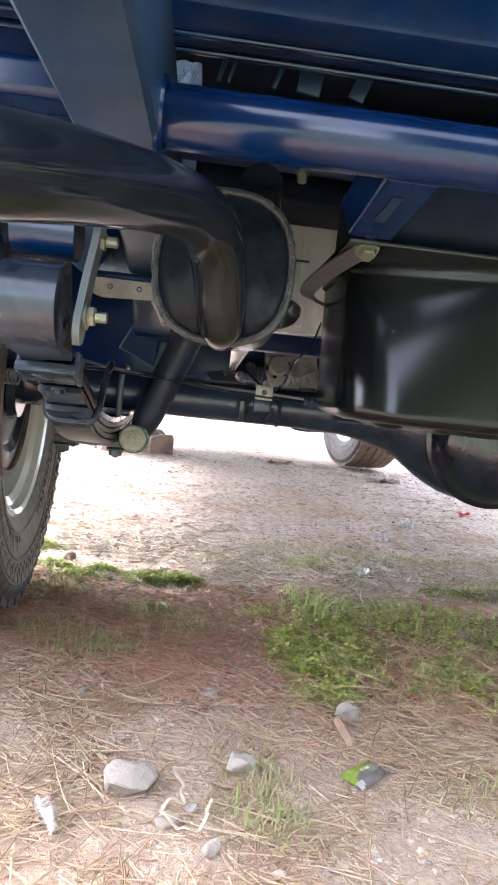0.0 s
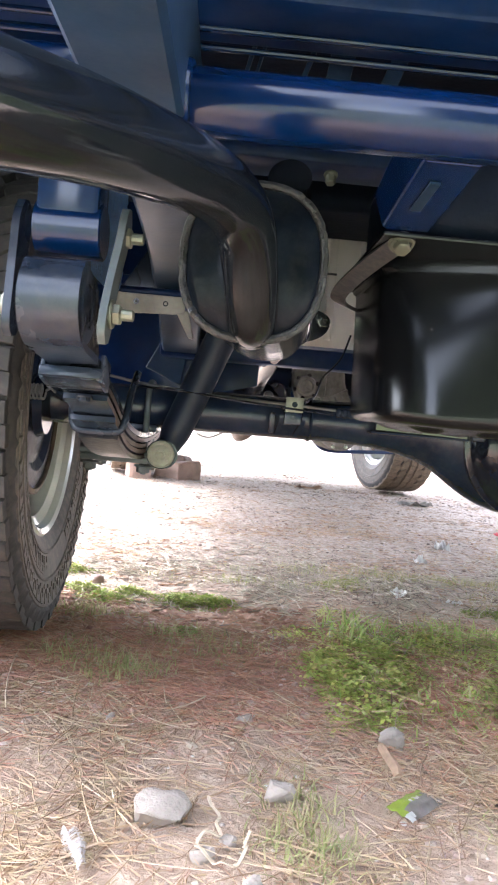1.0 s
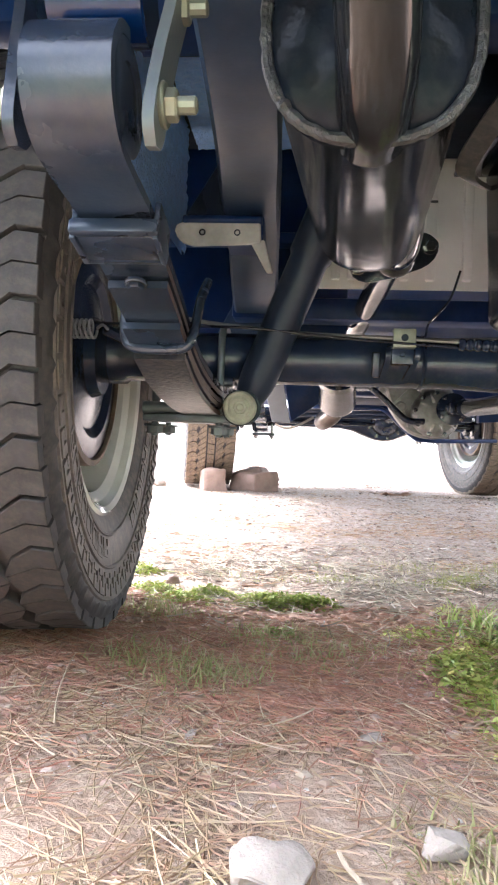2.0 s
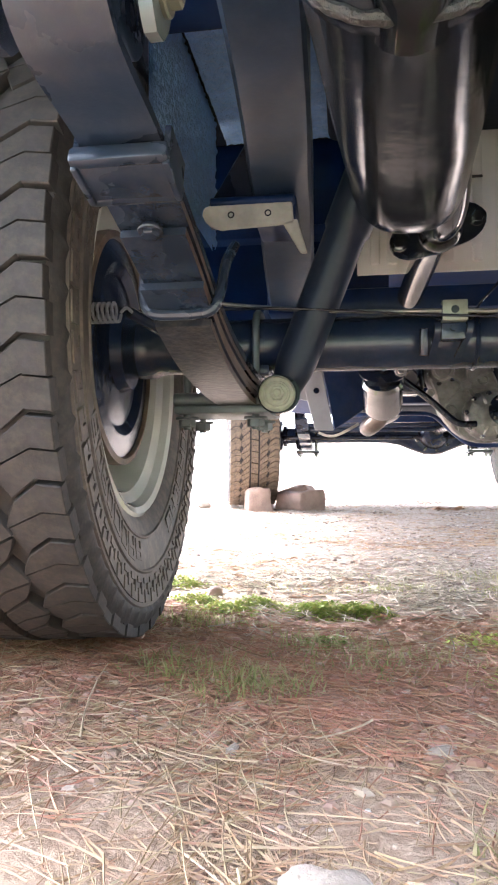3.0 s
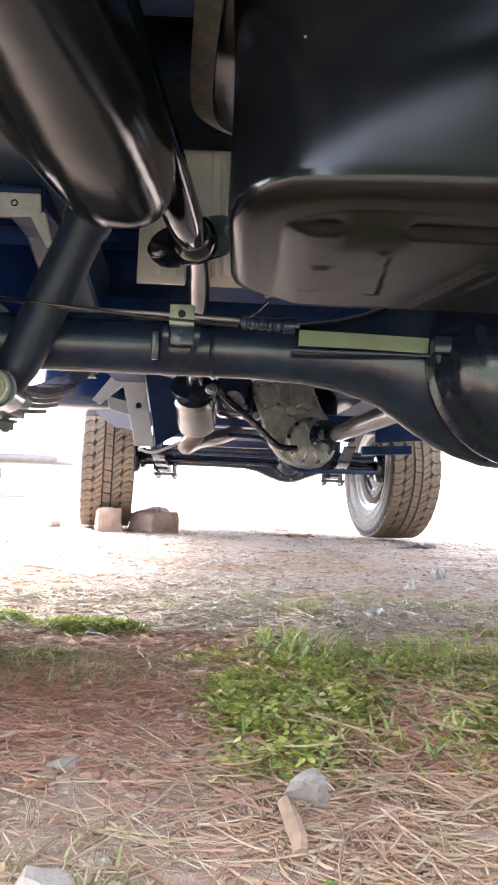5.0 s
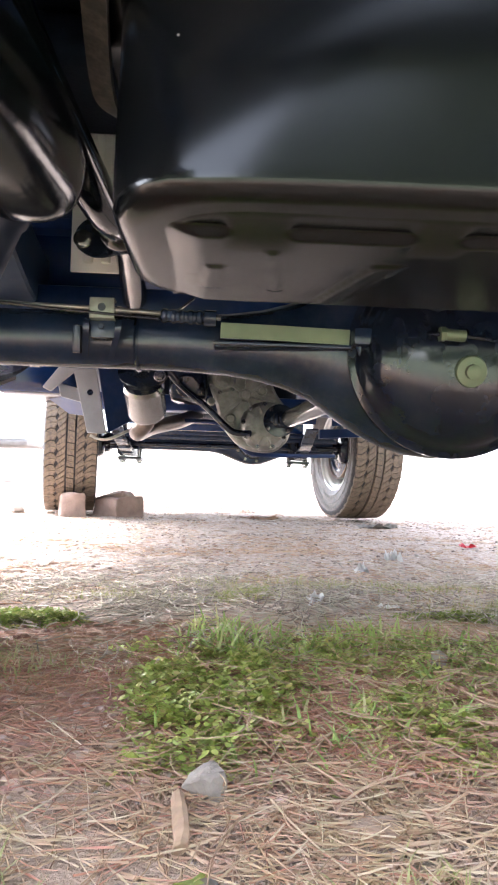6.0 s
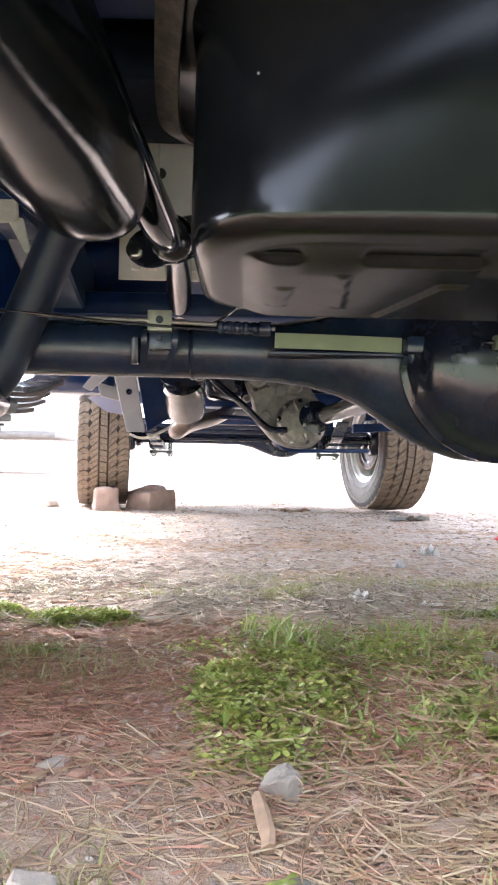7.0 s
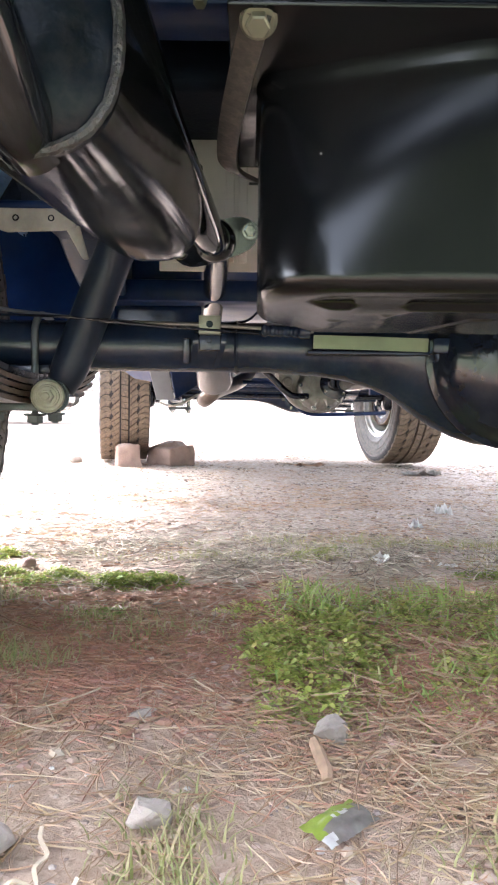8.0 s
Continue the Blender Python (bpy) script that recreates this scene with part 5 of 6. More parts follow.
for x, ry, rz in ((-0.56, 0.04, 0.04), (-0.5, 0.036, 0.036), (-0.2, 0.036, 0.036), (-0.08, 0.036, 0.038), (-0.02, 0.045, 0.05), (0.04, 0.06, 0.075), (0.09, 0.07, 0.092), (0.13, 0.07, 0.096), (0.17, 0.07, 0.092), (0.22, 0.06, 0.072), (0.28, 0.045, 0.05), (0.34, 0.036, 0.038), (0.5, 0.036, 0.036), (0.54, 0.04, 0.04)):
    rings.append([bm.verts.new((x, 2.5 + ry * math.cos(2 * math.pi * k / 28), 0.348 + rz * math.sin(2 * math.pi * k / 28))) for k in range(28)])
ring_faces(bm, rings)
faxle = part("front_axle", bm, AXLE, truck, "black front axle with an offset differential", 45)
bm = bm_new()
lathe(bm, [(0, 0.085), (0.014, 0.087), (0.016, 0.07), (0.05, 0.06), (0.075, 0.045), (0.10, 0.03)], (0.13, 2.44, 0.348), (0, -1, 0.05), 32)
part("differential_nose", bm, AXLE, faxle)
for k in range(9):
    a = 2 * math.pi * k / 9
    bm = bm_new()
    hexbolt(bm, (0.13 + 0.077 * math.cos(a), 2.426, 0.348 + 0.077 * math.sin(a)), (0, -1, 0), 0.008, 0.008)
    part("housing_bolt", bm, STEEL, faxle)
bm = bm_new()
cyl(bm, (0.13, 2.33, 0.355), (0.11, 1.10, 0.39), 0.02, 18)
part("propeller_shaft", bm, STEEL, truck, "bare steel front propeller shaft")
bm = bm_new()
cyl(bm, (-0.60, 2.40, 0.335), (0.56, 2.40, 0.335), 0.011, 14)
part("tie_rod", bm, BLACK, truck, "thin black steering rod")
for x in (-0.457, 0.345):
    fmain = [(x, 1.98, 0.40), (x, 2.15, 0.345), (x, 2.35, 0.312), (x, 2.5, 0.305), (x, 2.65, 0.312), (x, 2.85, 0.345), (x, 3.02, 0.40)]
    bm = bm_new()
    strap(bm, fmain, 0.05, 0.007, across=(1, 0, 0))
    fs = part("leaf_spring", bm, SPRING, truck, "black front leaf spring")
    for k, (a, b) in enumerate(((2.1, 2.9), (2.22, 2.78), (2.33, 2.67))):
        bm = bm_new()
        strap(bm, [(q.x, q.y, q.z - 0.0075 * (k + 1)) for q in spline(fmain, 6) if a <= q.y <= b], 0.05, 0.0068, across=(1, 0, 0), steps=1)
        part("leaf", bm, SPRING, fs)
    bm = bm_new()
    box(bm, (x - 0.055, 2.44, 0.264), (x + 0.055, 2.56, 0.276), 0.003)
    part("spring_plate", bm, ZINC_PLATE, fs, "dull plated spring plate")
    for sx in (-0.04, 0.04):
        for sy in (2.46, 2.54):
            bm = bm_new()
            cyl(bm, (x + sx, sy, 0.245), (x + sx, sy, 0.39), 0.006, 10)
            hexbolt(bm, (x + sx, sy, 0.264), (0, 0, -1), 0.011, 0.010)
            part("clamp_nut", bm, STEEL, fs)
    bm = bm_new()
    cyl(bm, (x - 0.03, 2.44, 0.29), (x - 0.03, 2.30, 0.54), 0.026, 20)
    part("shock_absorber", bm, BLACK, truck, "black front shock absorber")
for sx, x in ((-1, -0.60), (1, 0.56)):
    bm = bm_new()
    lathe(bm, [(0, 0.03), (0.01, 0.05), (0.06, 0.055), (0.08, 0.07), (0.10, 0.07)], (x - sx * 0.05, 2.5, 0.345), (sx, 0, 0), 24)
    box(bm, (x - 0.03, 2.36, 0.27), (x + 0.03, 2.46, 0.42), 0.02)
    part("steering_knuckle", bm, BLACK, truck, "black steering knuckle")


# ---- bricks chocking the front wheel ----
def rough_block(name, lo, hi, turn, label, group, seed, cut=0.008, rough=0.012, slope=0.0):
    at = ((lo[0] + hi[0]) / 2, (lo[1] + hi[1]) / 2, lo[2])
    bm = bm_new()
    box(bm, lo, hi, cut, (0, 0, turn), seg=3)
    bmesh.ops.subdivide_edges(bm, edges=[e for e in bm.edges if e.calc_length() > 0.02], cuts=4, use_grid_fill=True)
    for v in bm.verts:
        if v.co.z > lo[2] + 0.004:
            d = Vector(noise.noise_vector(v.co * 22 + Vector((seed, 0, 0)))) * 0.008 + Vector(noise.noise_vector(v.co * 70)) * 0.0022 + Vector(noise.noise_vector(v.co * 8 + Vector((0, seed, 0)))) * rough
            v.co += d
            up = (v.co.z - lo[2]) / (hi[2] - lo[2])
            v.co.x += (at[0] - v.co.x) * slope * up
            v.co.z += (v.co.x - at[0]) * slope * 0.5 * up
    ob = part(name, bm, BRICK, None, "", 40)
    return tagged(ob, label, "brick", group)


rough_block("brick", (-0.730, 2.19, -0.004), (-0.612, 2.30, 0.092), 9, "broken reddish brick end beside the front tyre", "bricks by the tyre", 3, 0.009, 0.016, 0.06)
rough_block("brick", (-0.595, 2.30, -0.004), (-0.385, 2.45, 0.086), -47, "worn reddish-brown brick lying on the earth", "bricks by the tyre", 8, 0.009, 0.018, 0.04)
rough_block("brick_chip", (-0.585, 2.35, 0.078), (-0.42, 2.44, 0.108), -20, "brick fragment lying on the larger brick", "bricks by the tyre", 12, 0.011, 0.012, 0.4)


# ---- stones ----
def stone(x, y, w, d, h, turn, seed, label, name="stone", material=None):
    rnd = random.Random(seed)
    bm = bm_new()
    for k in range(17):
        q = Vector((rnd.uniform(-1, 1), rnd.uniform(-1, 1), rnd.uniform(-0.6, 1)))
        q = q / max(abs(q.x), abs(q.y), abs(q.z)) * rnd.uniform(0.75, 1.0)
        if math.hypot(q.x, q.y) > 1.05:
            q.x, q.y = q.x * 0.82, q.y * 0.82
        bm.verts.new((q.x * w / 2, q.y * d / 2, q.z * h * 0.62 + h * 0.38))
    hull = bmesh.ops.convex_hull(bm, input=bm.verts[:])
    bmesh.ops.delete(bm, geom=[v for v in hull["geom_interior"] if isinstance(v, bmesh.types.BMVert)], context="VERTS")
    bmesh.ops.bevel(bm, geom=bm.edges[:], offset=w * 0.055, segments=2, affect="EDGES", clamp_overlap=True)
    bmesh.ops.triangulate(bm, faces=bm.faces[:])
    bmesh.ops.subdivide_edges(bm, edges=[e for e in bm.edges if e.calc_length() > w * 0.14], cuts=1)
    for v in bm.verts:
        v.co += Vector(noise.noise_vector(v.co * (4 / w))) * w * 0.035 + Vector(noise.noise_vector(v.co * (11 / w))) * w * 0.014
    bm.transform(Matrix.Translation((x, y, gz(x, y) - 0.002)) @ Euler((0, 0, radians(turn))).to_matrix().to_4x4())
    ob = part(name, bm, material or STONE, None, "", 60)
    return tagged(ob, label, "stone")


stone(-0.282, -0.408, 0.060, 0.050, 0.026, 10, 1, "flat pale grey stone among dry straw")
stone(-0.177, -0.366, 0.038, 0.026, 0.022, -5, 2, "small angular pale stone among straw")
stone(-0.035, -0.240, 0.038, 0.030, 0.022, 20, 3, "grey stone at the edge of the clover")
stone(-0.206, -0.492, 0.018, 0.016, 0.012, 40, 4, "small whitish pebble on bare earth")
stone(0.070, -0.293, 0.050, 0.024, 0.010, -14, 5, "brown half-buried stone among straw", material=BROWNSTONE)
stone(0.213, 0.014, 0.022, 0.018, 0.022, 30, 6, "pale stone among green weeds")
stone(-0.484, 0.315, 0.030, 0.028, 0.022, 0, 7, "dark pebble beside the tyre", material=PEBBLE)
stone(-0.953, 2.384, 0.07, 0.05, 0.05, 15, 8, "sunlit pale stone beyond the wheel")
stone(-0.245, -0.452, 0.030, 0.022, 0.012, 15, 9, "buff stone under the twisted ribbon")
stone(-0.225, -0.436, 0.022, 0.016, 0.011, 60, 10, "small buff stone by the ribbon")
stone(-0.36, -0.235, 0.020, 0.014, 0.010, 60, 11, "small buff stone in the red earth")
stone(-0.205, -0.215, 0.030, 0.020, 0.010, 10, 12, "half-buried buff stone in the red earth")


# ---- litter ----
bm = bm_new()
rnd = random.Random(5)
nx, ny = 15, 11
grid = []
west, north, east, south = Vector((-0.073, -0.372)), Vector((-0.034, -0.343)), Vector((-0.016, -0.366)), Vector((-0.053, -0.394))
for j in range(ny):
    for i in range(nx):
        u, v = i / (nx - 1), j / (ny - 1)
        q = south.lerp(east, u).lerp(west.lerp(north, u), v)
        q += Vector((noise.noise((u * 4, v * 4, 1)), noise.noise((u * 4, v * 4, 6)))) * 0.0010
        crease = abs(noise.noise((u * 3.1, v * 2.6, 2))) + 0.5 * abs(noise.noise((u * 7, v * 6, 4)))
        z = gz(q.x, q.y) + 0.006 + 0.006 * math.sin(math.pi * v) * math.sin(math.pi * u) + 0.004 * crease + 0.001 * v
        grid.append(bm.verts.new((q.x, q.y, z)))
for j in range(ny - 1):
    for i in range(nx - 1):
        bm.faces.new((grid[j * nx + i], grid[j * nx + i + 1], grid[(j + 1) * nx + i + 1], grid[(j + 1) * nx + i]))
geom = bmesh.ops.solidify(bm, geom=bm.faces[:], thickness=0.0012)
packet = part("snack_packet", bm, LIME, None, "", 60)
tagged(packet, "crumpled lime-green and grey snack packet on straw", "packet")
packet.data.materials.append(DULLFOIL)
packet.data.materials.append(WHITE_SCRAP)
for poly in packet.data.polygons:
    q = Vector((poly.center.x, poly.center.y))
    right = (q - west).dot((east - west).normalized())
    deep = (q - south).dot((west - south).normalized())
    if right > 0.016 and deep < 0.019 and not (0.014 < deep and right < 0.04):
        poly.material_index = 1
    if (0.018 < right < 0.038 and 0.0125 < deep < 0.0175 and int(right * 400) % 2) or (right < 0.022 and deep < 0.009):
        poly.material_index = 2

bm = bm_new()
rib_pts = [(-0.243, -0.385), (-0.240, -0.398), (-0.232, -0.410), (-0.235, -0.425), (-0.231, -0.436), (-0.244, -0.438), (-0.251, -0.448), (-0.247, -0.462), (-0.236, -0.470), (-0.230, -0.479), (-0.218, -0.472), (-0.210, -0.459), (-0.211, -0.446), (-0.206, -0.436)]
strap(bm, [(x, y, gz(x, y) + 0.011 + 0.004 * math.sin(3 * k)) for k, (x, y) in enumerate(rib_pts)], 0.0027, 0.0010)
tagged(part("ribbon", bm, surface("buff_ribbon", (0.50, 0.40, 0.29), 0.6, vary=0.15, scale=80), None), "twisted buff paper ribbon lying on straw", "ribbon")

bm = bm_new()
fx, fy = -0.346, -0.474
sweep(bm, [(fx - 0.011, fy + 0.020, gz(fx, fy) + 0.012), (fx, fy, gz(fx, fy) + 0.016), (fx + 0.007, fy - 0.019, gz(fx, fy) + 0.012)], [0.0004, 0.0009], 6)
rnd = random.Random(11)
for k in range(220):
    t = rnd.random()
    bx, by = fx - 0.011 + 0.018 * t, fy + 0.020 - 0.039 * t
    s = rnd.choice((-1, 1)) * (0.004 + 0.005 * math.sin(math.pi * min(1, t + 0.15)))
    z = gz(fx, fy) + 0.012 + rnd.uniform(0, 0.004)
    q = [(bx, by, z), (bx + s * 0.6, by + 0.004, z + 0.002), (bx + s, by + 0.009 + rnd.uniform(-0.003, 0.003), z - 0.003)]
    strap(bm, q, 0.00035, 0.0002, steps=2)
tagged(part("feather", bm, FEATHER, None), "small fluffy white feather on straw", "feather")


def scrap(x, y, w, d, material, label, seed, lift=0.012):
    rnd = random.Random(seed)
    bm = bm_new()
    n = 6
    g = [[bm.verts.new((x + w * (i / n - 0.5) * rnd.uniform(0.8, 1.1), y + d * (j / n - 0.5), gz(x, y) + 0.003 + lift * abs(noise.noise((i * 0.5, j * 0.6, seed * 1.7))) * 1.6)) for i in range(n + 1)] for j in range(n + 1)]
    for j in range(n):
        for i in range(n):
            bm.faces.new((g[j][i], g[j][i + 1], g[j + 1][i + 1], g[j + 1][i]))
    bmesh.ops.solidify(bm, geom=bm.faces[:], thickness=0.001)
    return tagged(part("plastic_scrap", bm, material, None), label, "litter", "scraps on the ground")


scrap(0.410, 0.945, 0.045, 0.035, WHITE_SCRAP, "torn white plastic scrap on trodden earth", 1, 0.03)
scrap(0.128, 0.366, 0.024, 0.05, WHITE_SCRAP, "small white plastic scrap in dry grass", 2, 0.02)
scrap(0.250, 0.368, 0.036, 0.012, WHITE_SCRAP, "narrow white paper scrap on dry grass", 3, 0.008)
scrap(0.285, 0.74, 0.030, 0.03, WHITE_SCRAP, "crumpled white scrap on the earth", 4, 0.02)
scrap(0.718, 1.245, 0.05, 0.03, RED_SCRAP, "red plastic scrap on sunlit earth", 5, 0.02)
scrap(0.62, 1.975, 0.16, 0.05, DULLFOIL, "dark crumpled foil near the front tyre", 6, 0.03)
scrap(0.17, 2.32, 0.14, 0.04, surface("brown_card", (0.42, 0.25, 0.16), 0.8, vary=0.25, scale=40), "flattened brown cardboard on the earth", 7, 0.02)
bm = bm_new()
cyl(bm, (-0.052, -0.262, gz(-0.05, -0.27) + 0.008), (-0.047, -0.318, gz(-0.05, -0.31) + 0.007), 0.0048, 8)
bmesh.ops.subdivide_edges(bm, edges=[e for e in bm.edges if e.calc_length() > 0.02], cuts=5)
for v in bm.verts:
    v.co += Vector(noise.noise_vector(v.co * 60)) * 0.003
tagged(part("wood_chip", bm, surface("dry_wood", (0.34, 0.22, 0.14), 0.8, vary=0.3, scale=60, bumps=0.4), None), "short dry brown stick beside the stone", "stick")


# ---- straw, weeds and pebbles ----
def scatter_sticks(name, count, seed, place, length, thick, lift, material, label, category, bend=0.25, tall=0.0):
    """Many thin bent stalks, three-sided, lying on or leaning over the ground."""
    rnd = random.Random(seed)
    verts, faces = [], []
    made = 0
    while made < count:
        q = place(rnd)
        if q is None:
            continue
        x, y = q
        ln = rnd.uniform(*length) * (0.6 + 0.8 * rnd.random())
        a = rnd.uniform(0, 2 * math.pi)
        b = rnd.uniform(-bend, bend)
        th = rnd.uniform(*thick)
        up = rnd.uniform(0, tall)
        base = rnd.uniform(0.001, lift)
        tilt = rnd.uniform(-0.06, 0.06)
        start = len(verts)
        segs = 4
        for s in range(segs + 1):
            t = s / segs
            aa = a + b * (t - 0.5) * 2
            px, py = x + ln * (t - 0.5) * math.cos(aa), y + ln * (t - 0.5) * math.sin(aa)
            pz = gz(px, py) + base + tilt * ln * (t - 0.5) + up * t * t
            pz = max(pz, gz(px, py) + 0.0005)
            w = th * (1.0 - 0.55 * t)
            nxv, nyv = -math.sin(aa), math.cos(aa)
            verts += [(px + nxv * w, py + nyv * w, pz), (px - nxv * w, py - nyv * w, pz), (px, py, pz + w * 1.3)]
        for s in range(segs):
            o = start + 3 * s
            for k in range(3):
                faces.append((o + k, o + (k + 1) % 3, o + 3 + (k + 1) % 3, o + 3 + k))
        made += 1
    me = bpy.data.meshes.new(name)
    me.from_pydata(verts, [], faces)
    me.materials.append(material)
    return tagged(new(name, me), label, category, kind="stuff")


def blob(cx, cy, rx, ry, x, y, seed, edge=0.5):
    d = math.hypot((x - cx) / rx, (y - cy) / ry) + edge * noise.noise((x * 11, y * 11, seed))
    return max(0.0, 1 - d)


def bare_soil(x, y):
    """How bare the trodden soil is: 0 under straw, near 1 on the open patches."""
    return min(0.85, 1.7 * max(blob(-0.21, -0.15, 0.15, 0.11, x, y, 98), blob(0.0, -0.47, 0.10, 0.06, x, y, 99), 0.8 * blob(-0.10, -0.36, 0.07, 0.05, x, y, 96), 0.7 * blob(-0.29, -0.30, 0.07, 0.05, x, y, 95)))


def in_front(rnd):
    x, y = rnd.uniform(-1.0, 0.9), rnd.uniform(-0.85, 0.10)
    dens = 0.17 + 1.8 * max(0, noise.noise((x * 7, y * 7, 7)) + 0.03)
    if y > -0.16:
        dens *= 0.16
    dens *= 1 - bare_soil(x, y)
    return (x, y) if rnd.random() < dens else None


def further(rnd):
    x, y = rnd.uniform(-1.0, 1.3), rnd.uniform(0.05, 0.9)
    dens = 0.15 + max(0, noise.noise((x * 5, y * 5, 17)) + 0.1)
    dens *= math.exp(-((y - 0.42) / 0.2) ** 2) + 0.15
    if x < -0.45:
        dens *= 0.4
    return (x, y) if rnd.random() < dens else None


def far_bits(rnd):
    x, y = rnd.uniform(-1.4, 1.6), rnd.uniform(0.35, 3.4)
    return (x, y) if rnd.random() < (0.15 + max(0, noise.noise((x * 3, y * 5, 27)) + 0.1)) * math.exp(-max(0, y - 0.7) / 1.2) else None


def mat_place(rnd):
    x, y = rnd.uniform(-1.0, 0.95), rnd.uniform(-0.78, 0.14)
    dens = 0.20 + 1.5 * max(0, noise.noise((x * 8, y * 8, 97)) + 0.08)
    bare = max(1.3 * blob(-0.17, -0.07, 0.17, 0.13, x, y, 98), bare_soil(x, y))
    dens *= max(0.12, 1 - bare)
    return (x, y) if rnd.random() < dens else None


scatter_sticks("straw_mat", 16000, 21, mat_place, (0.012, 0.045), (0.0003, 0.0009), 0.006, MAT, "trodden mat of short brown straw", "straw", 0.28, 0.004)
scatter_sticks("straw_litter", 9500, 1, in_front, (0.025, 0.085), (0.0003, 0.00085), 0.007, STRAW, "reddish dry straw and needles strewn thickly", "straw", 0.12, 0.007)


def in_band(rnd):
    x, y = rnd.uniform(-0.9, 0.5), rnd.uniform(-0.35, 0.22)
    dens = math.exp(-((y + 0.07) / 0.17) ** 2) * (0.4 + max(0, noise.noise((x * 5, y * 5, 87)) + 0.3))
    return (x, y) if rnd.random() < dens else None


scatter_sticks("red_needles", 9000, 5, in_band, (0.015, 0.06), (0.0003, 0.0008), 0.006, NEEDLE, "red-brown dry needles over red soil", "needles", 0.25, 0.004)
scatter_sticks("straw_stalk", 200, 2, in_front, (0.05, 0.12), (0.0006, 0.0012), 0.010, STRAW, "thicker pale straw stalks", "straw", 0.16, 0.010)
scatter_sticks("dry_grass", 9000, 3, further, (0.012, 0.05), (0.0005, 0.0013), 0.010, DRYGRASS, "trampled dry grass in a band", "dry grass", 0.3, 0.010)
scatter_sticks("earth_debris", 14000, 4, far_bits, (0.006, 0.035), (0.0005, 0.0016), 0.005, MAT, "scattered bits of straw on trodden earth", "debris")


def pebbles(name, count, seed, place, size, material, label):
    rnd = random.Random(seed)
    verts, faces = [], []
    unit = [(1, 0, 0), (0.3, 0.95, 0), (-0.8, 0.6, 0), (-0.8, -0.6, 0), (0.3, -0.95, 0)]
    made = 0
    while made < count:
        q = place(rnd)
        if q is None:
            continue
        x, y = q
        s = rnd.uniform(*size) * rnd.choice((0.5, 0.7, 1.0))
        a = rnd.uniform(0, 6.3)
        o = len(verts)
        z = gz(x, y)
        for lift, k in ((-0.2, 0.85), (0.35, 1.0), (0.7, 0.55)):
            for ux, uy, _ in unit:
                r = rnd.uniform(0.8, 1.15) * k * s
                verts.append((x + r * (ux * math.cos(a) - uy * math.sin(a)), y + 0.8 * r * (ux * math.sin(a) + uy * math.cos(a)), z + s * lift * 0.9))
        for lv in (0, 5):
            for k in range(5):
                faces.append((o + lv + k, o + lv + (k + 1) % 5, o + lv + 5 + (k + 1) % 5, o + lv + 5 + k))
        faces.append(tuple(o + 10 + k for k in range(5)))
        made += 1
    me = bpy.data.meshes.new(name)
    me.from_pydata(verts, [], faces)
    me.materials.append(material)
    return tagged(new(name, me), label, "gravel", kind="stuff")


def anywhere(rnd):
    x, y = rnd.uniform(-1.3, 1.4), rnd.uniform(-0.8, 3.0)
    return (x, y) if rnd.random() < 0.3 + max(0, noise.noise((x * 3, y * 3, 37))) else None


pebbles("gravel", 9000, 6, anywhere, (0.0012, 0.0045), PEBBLE, "small crumbs of earth and gravel")


def trodden(rnd):
    x, y = rnd.uniform(-1.2, 1.6), rnd.uniform(0.3, 3.3)
    return (x, y) if rnd.random() < 0.15 + 1.3 * max(0, noise.noise((x * 4, y * 6, 47))) else None


pebbles("grit", 7000, 8, trodden, (0.002, 0.007), GRIT, "dark and pale grit on trodden earth")
scatter_sticks("dark_debris", 5000, 9, trodden, (0.006, 0.03), (0.0006, 0.0016), 0.005, GRIT, "dark bits of straw and bark on trodden earth", "debris", 0.5)


def clod_place(rnd):
    x, y = rnd.uniform(-0.9, 0.8), rnd.uniform(-0.75, 0.25)
    return (x, y) if rnd.random() < 0.1 + 1.5 * max(0, noise.noise((x * 6, y * 6, 57)) - 0.05) else None


def red_place(rnd):
    x, y = rnd.uniform(-0.75, 0.05), rnd.uniform(-0.25, 0.24)
    return (x, y) if rnd.random() < 0.15 + 1.4 * max(0, noise.noise((x * 6, y * 8, 67))) else None


pebbles("red_clods", 3800, 10, red_place, (0.002, 0.009), REDCLOD, "crumbled red-brown clods")
pebbles("earth_clods", 3600, 7, clod_place, (0.002, 0.0075), CLOD, "crumbled clods of dry tan earth")


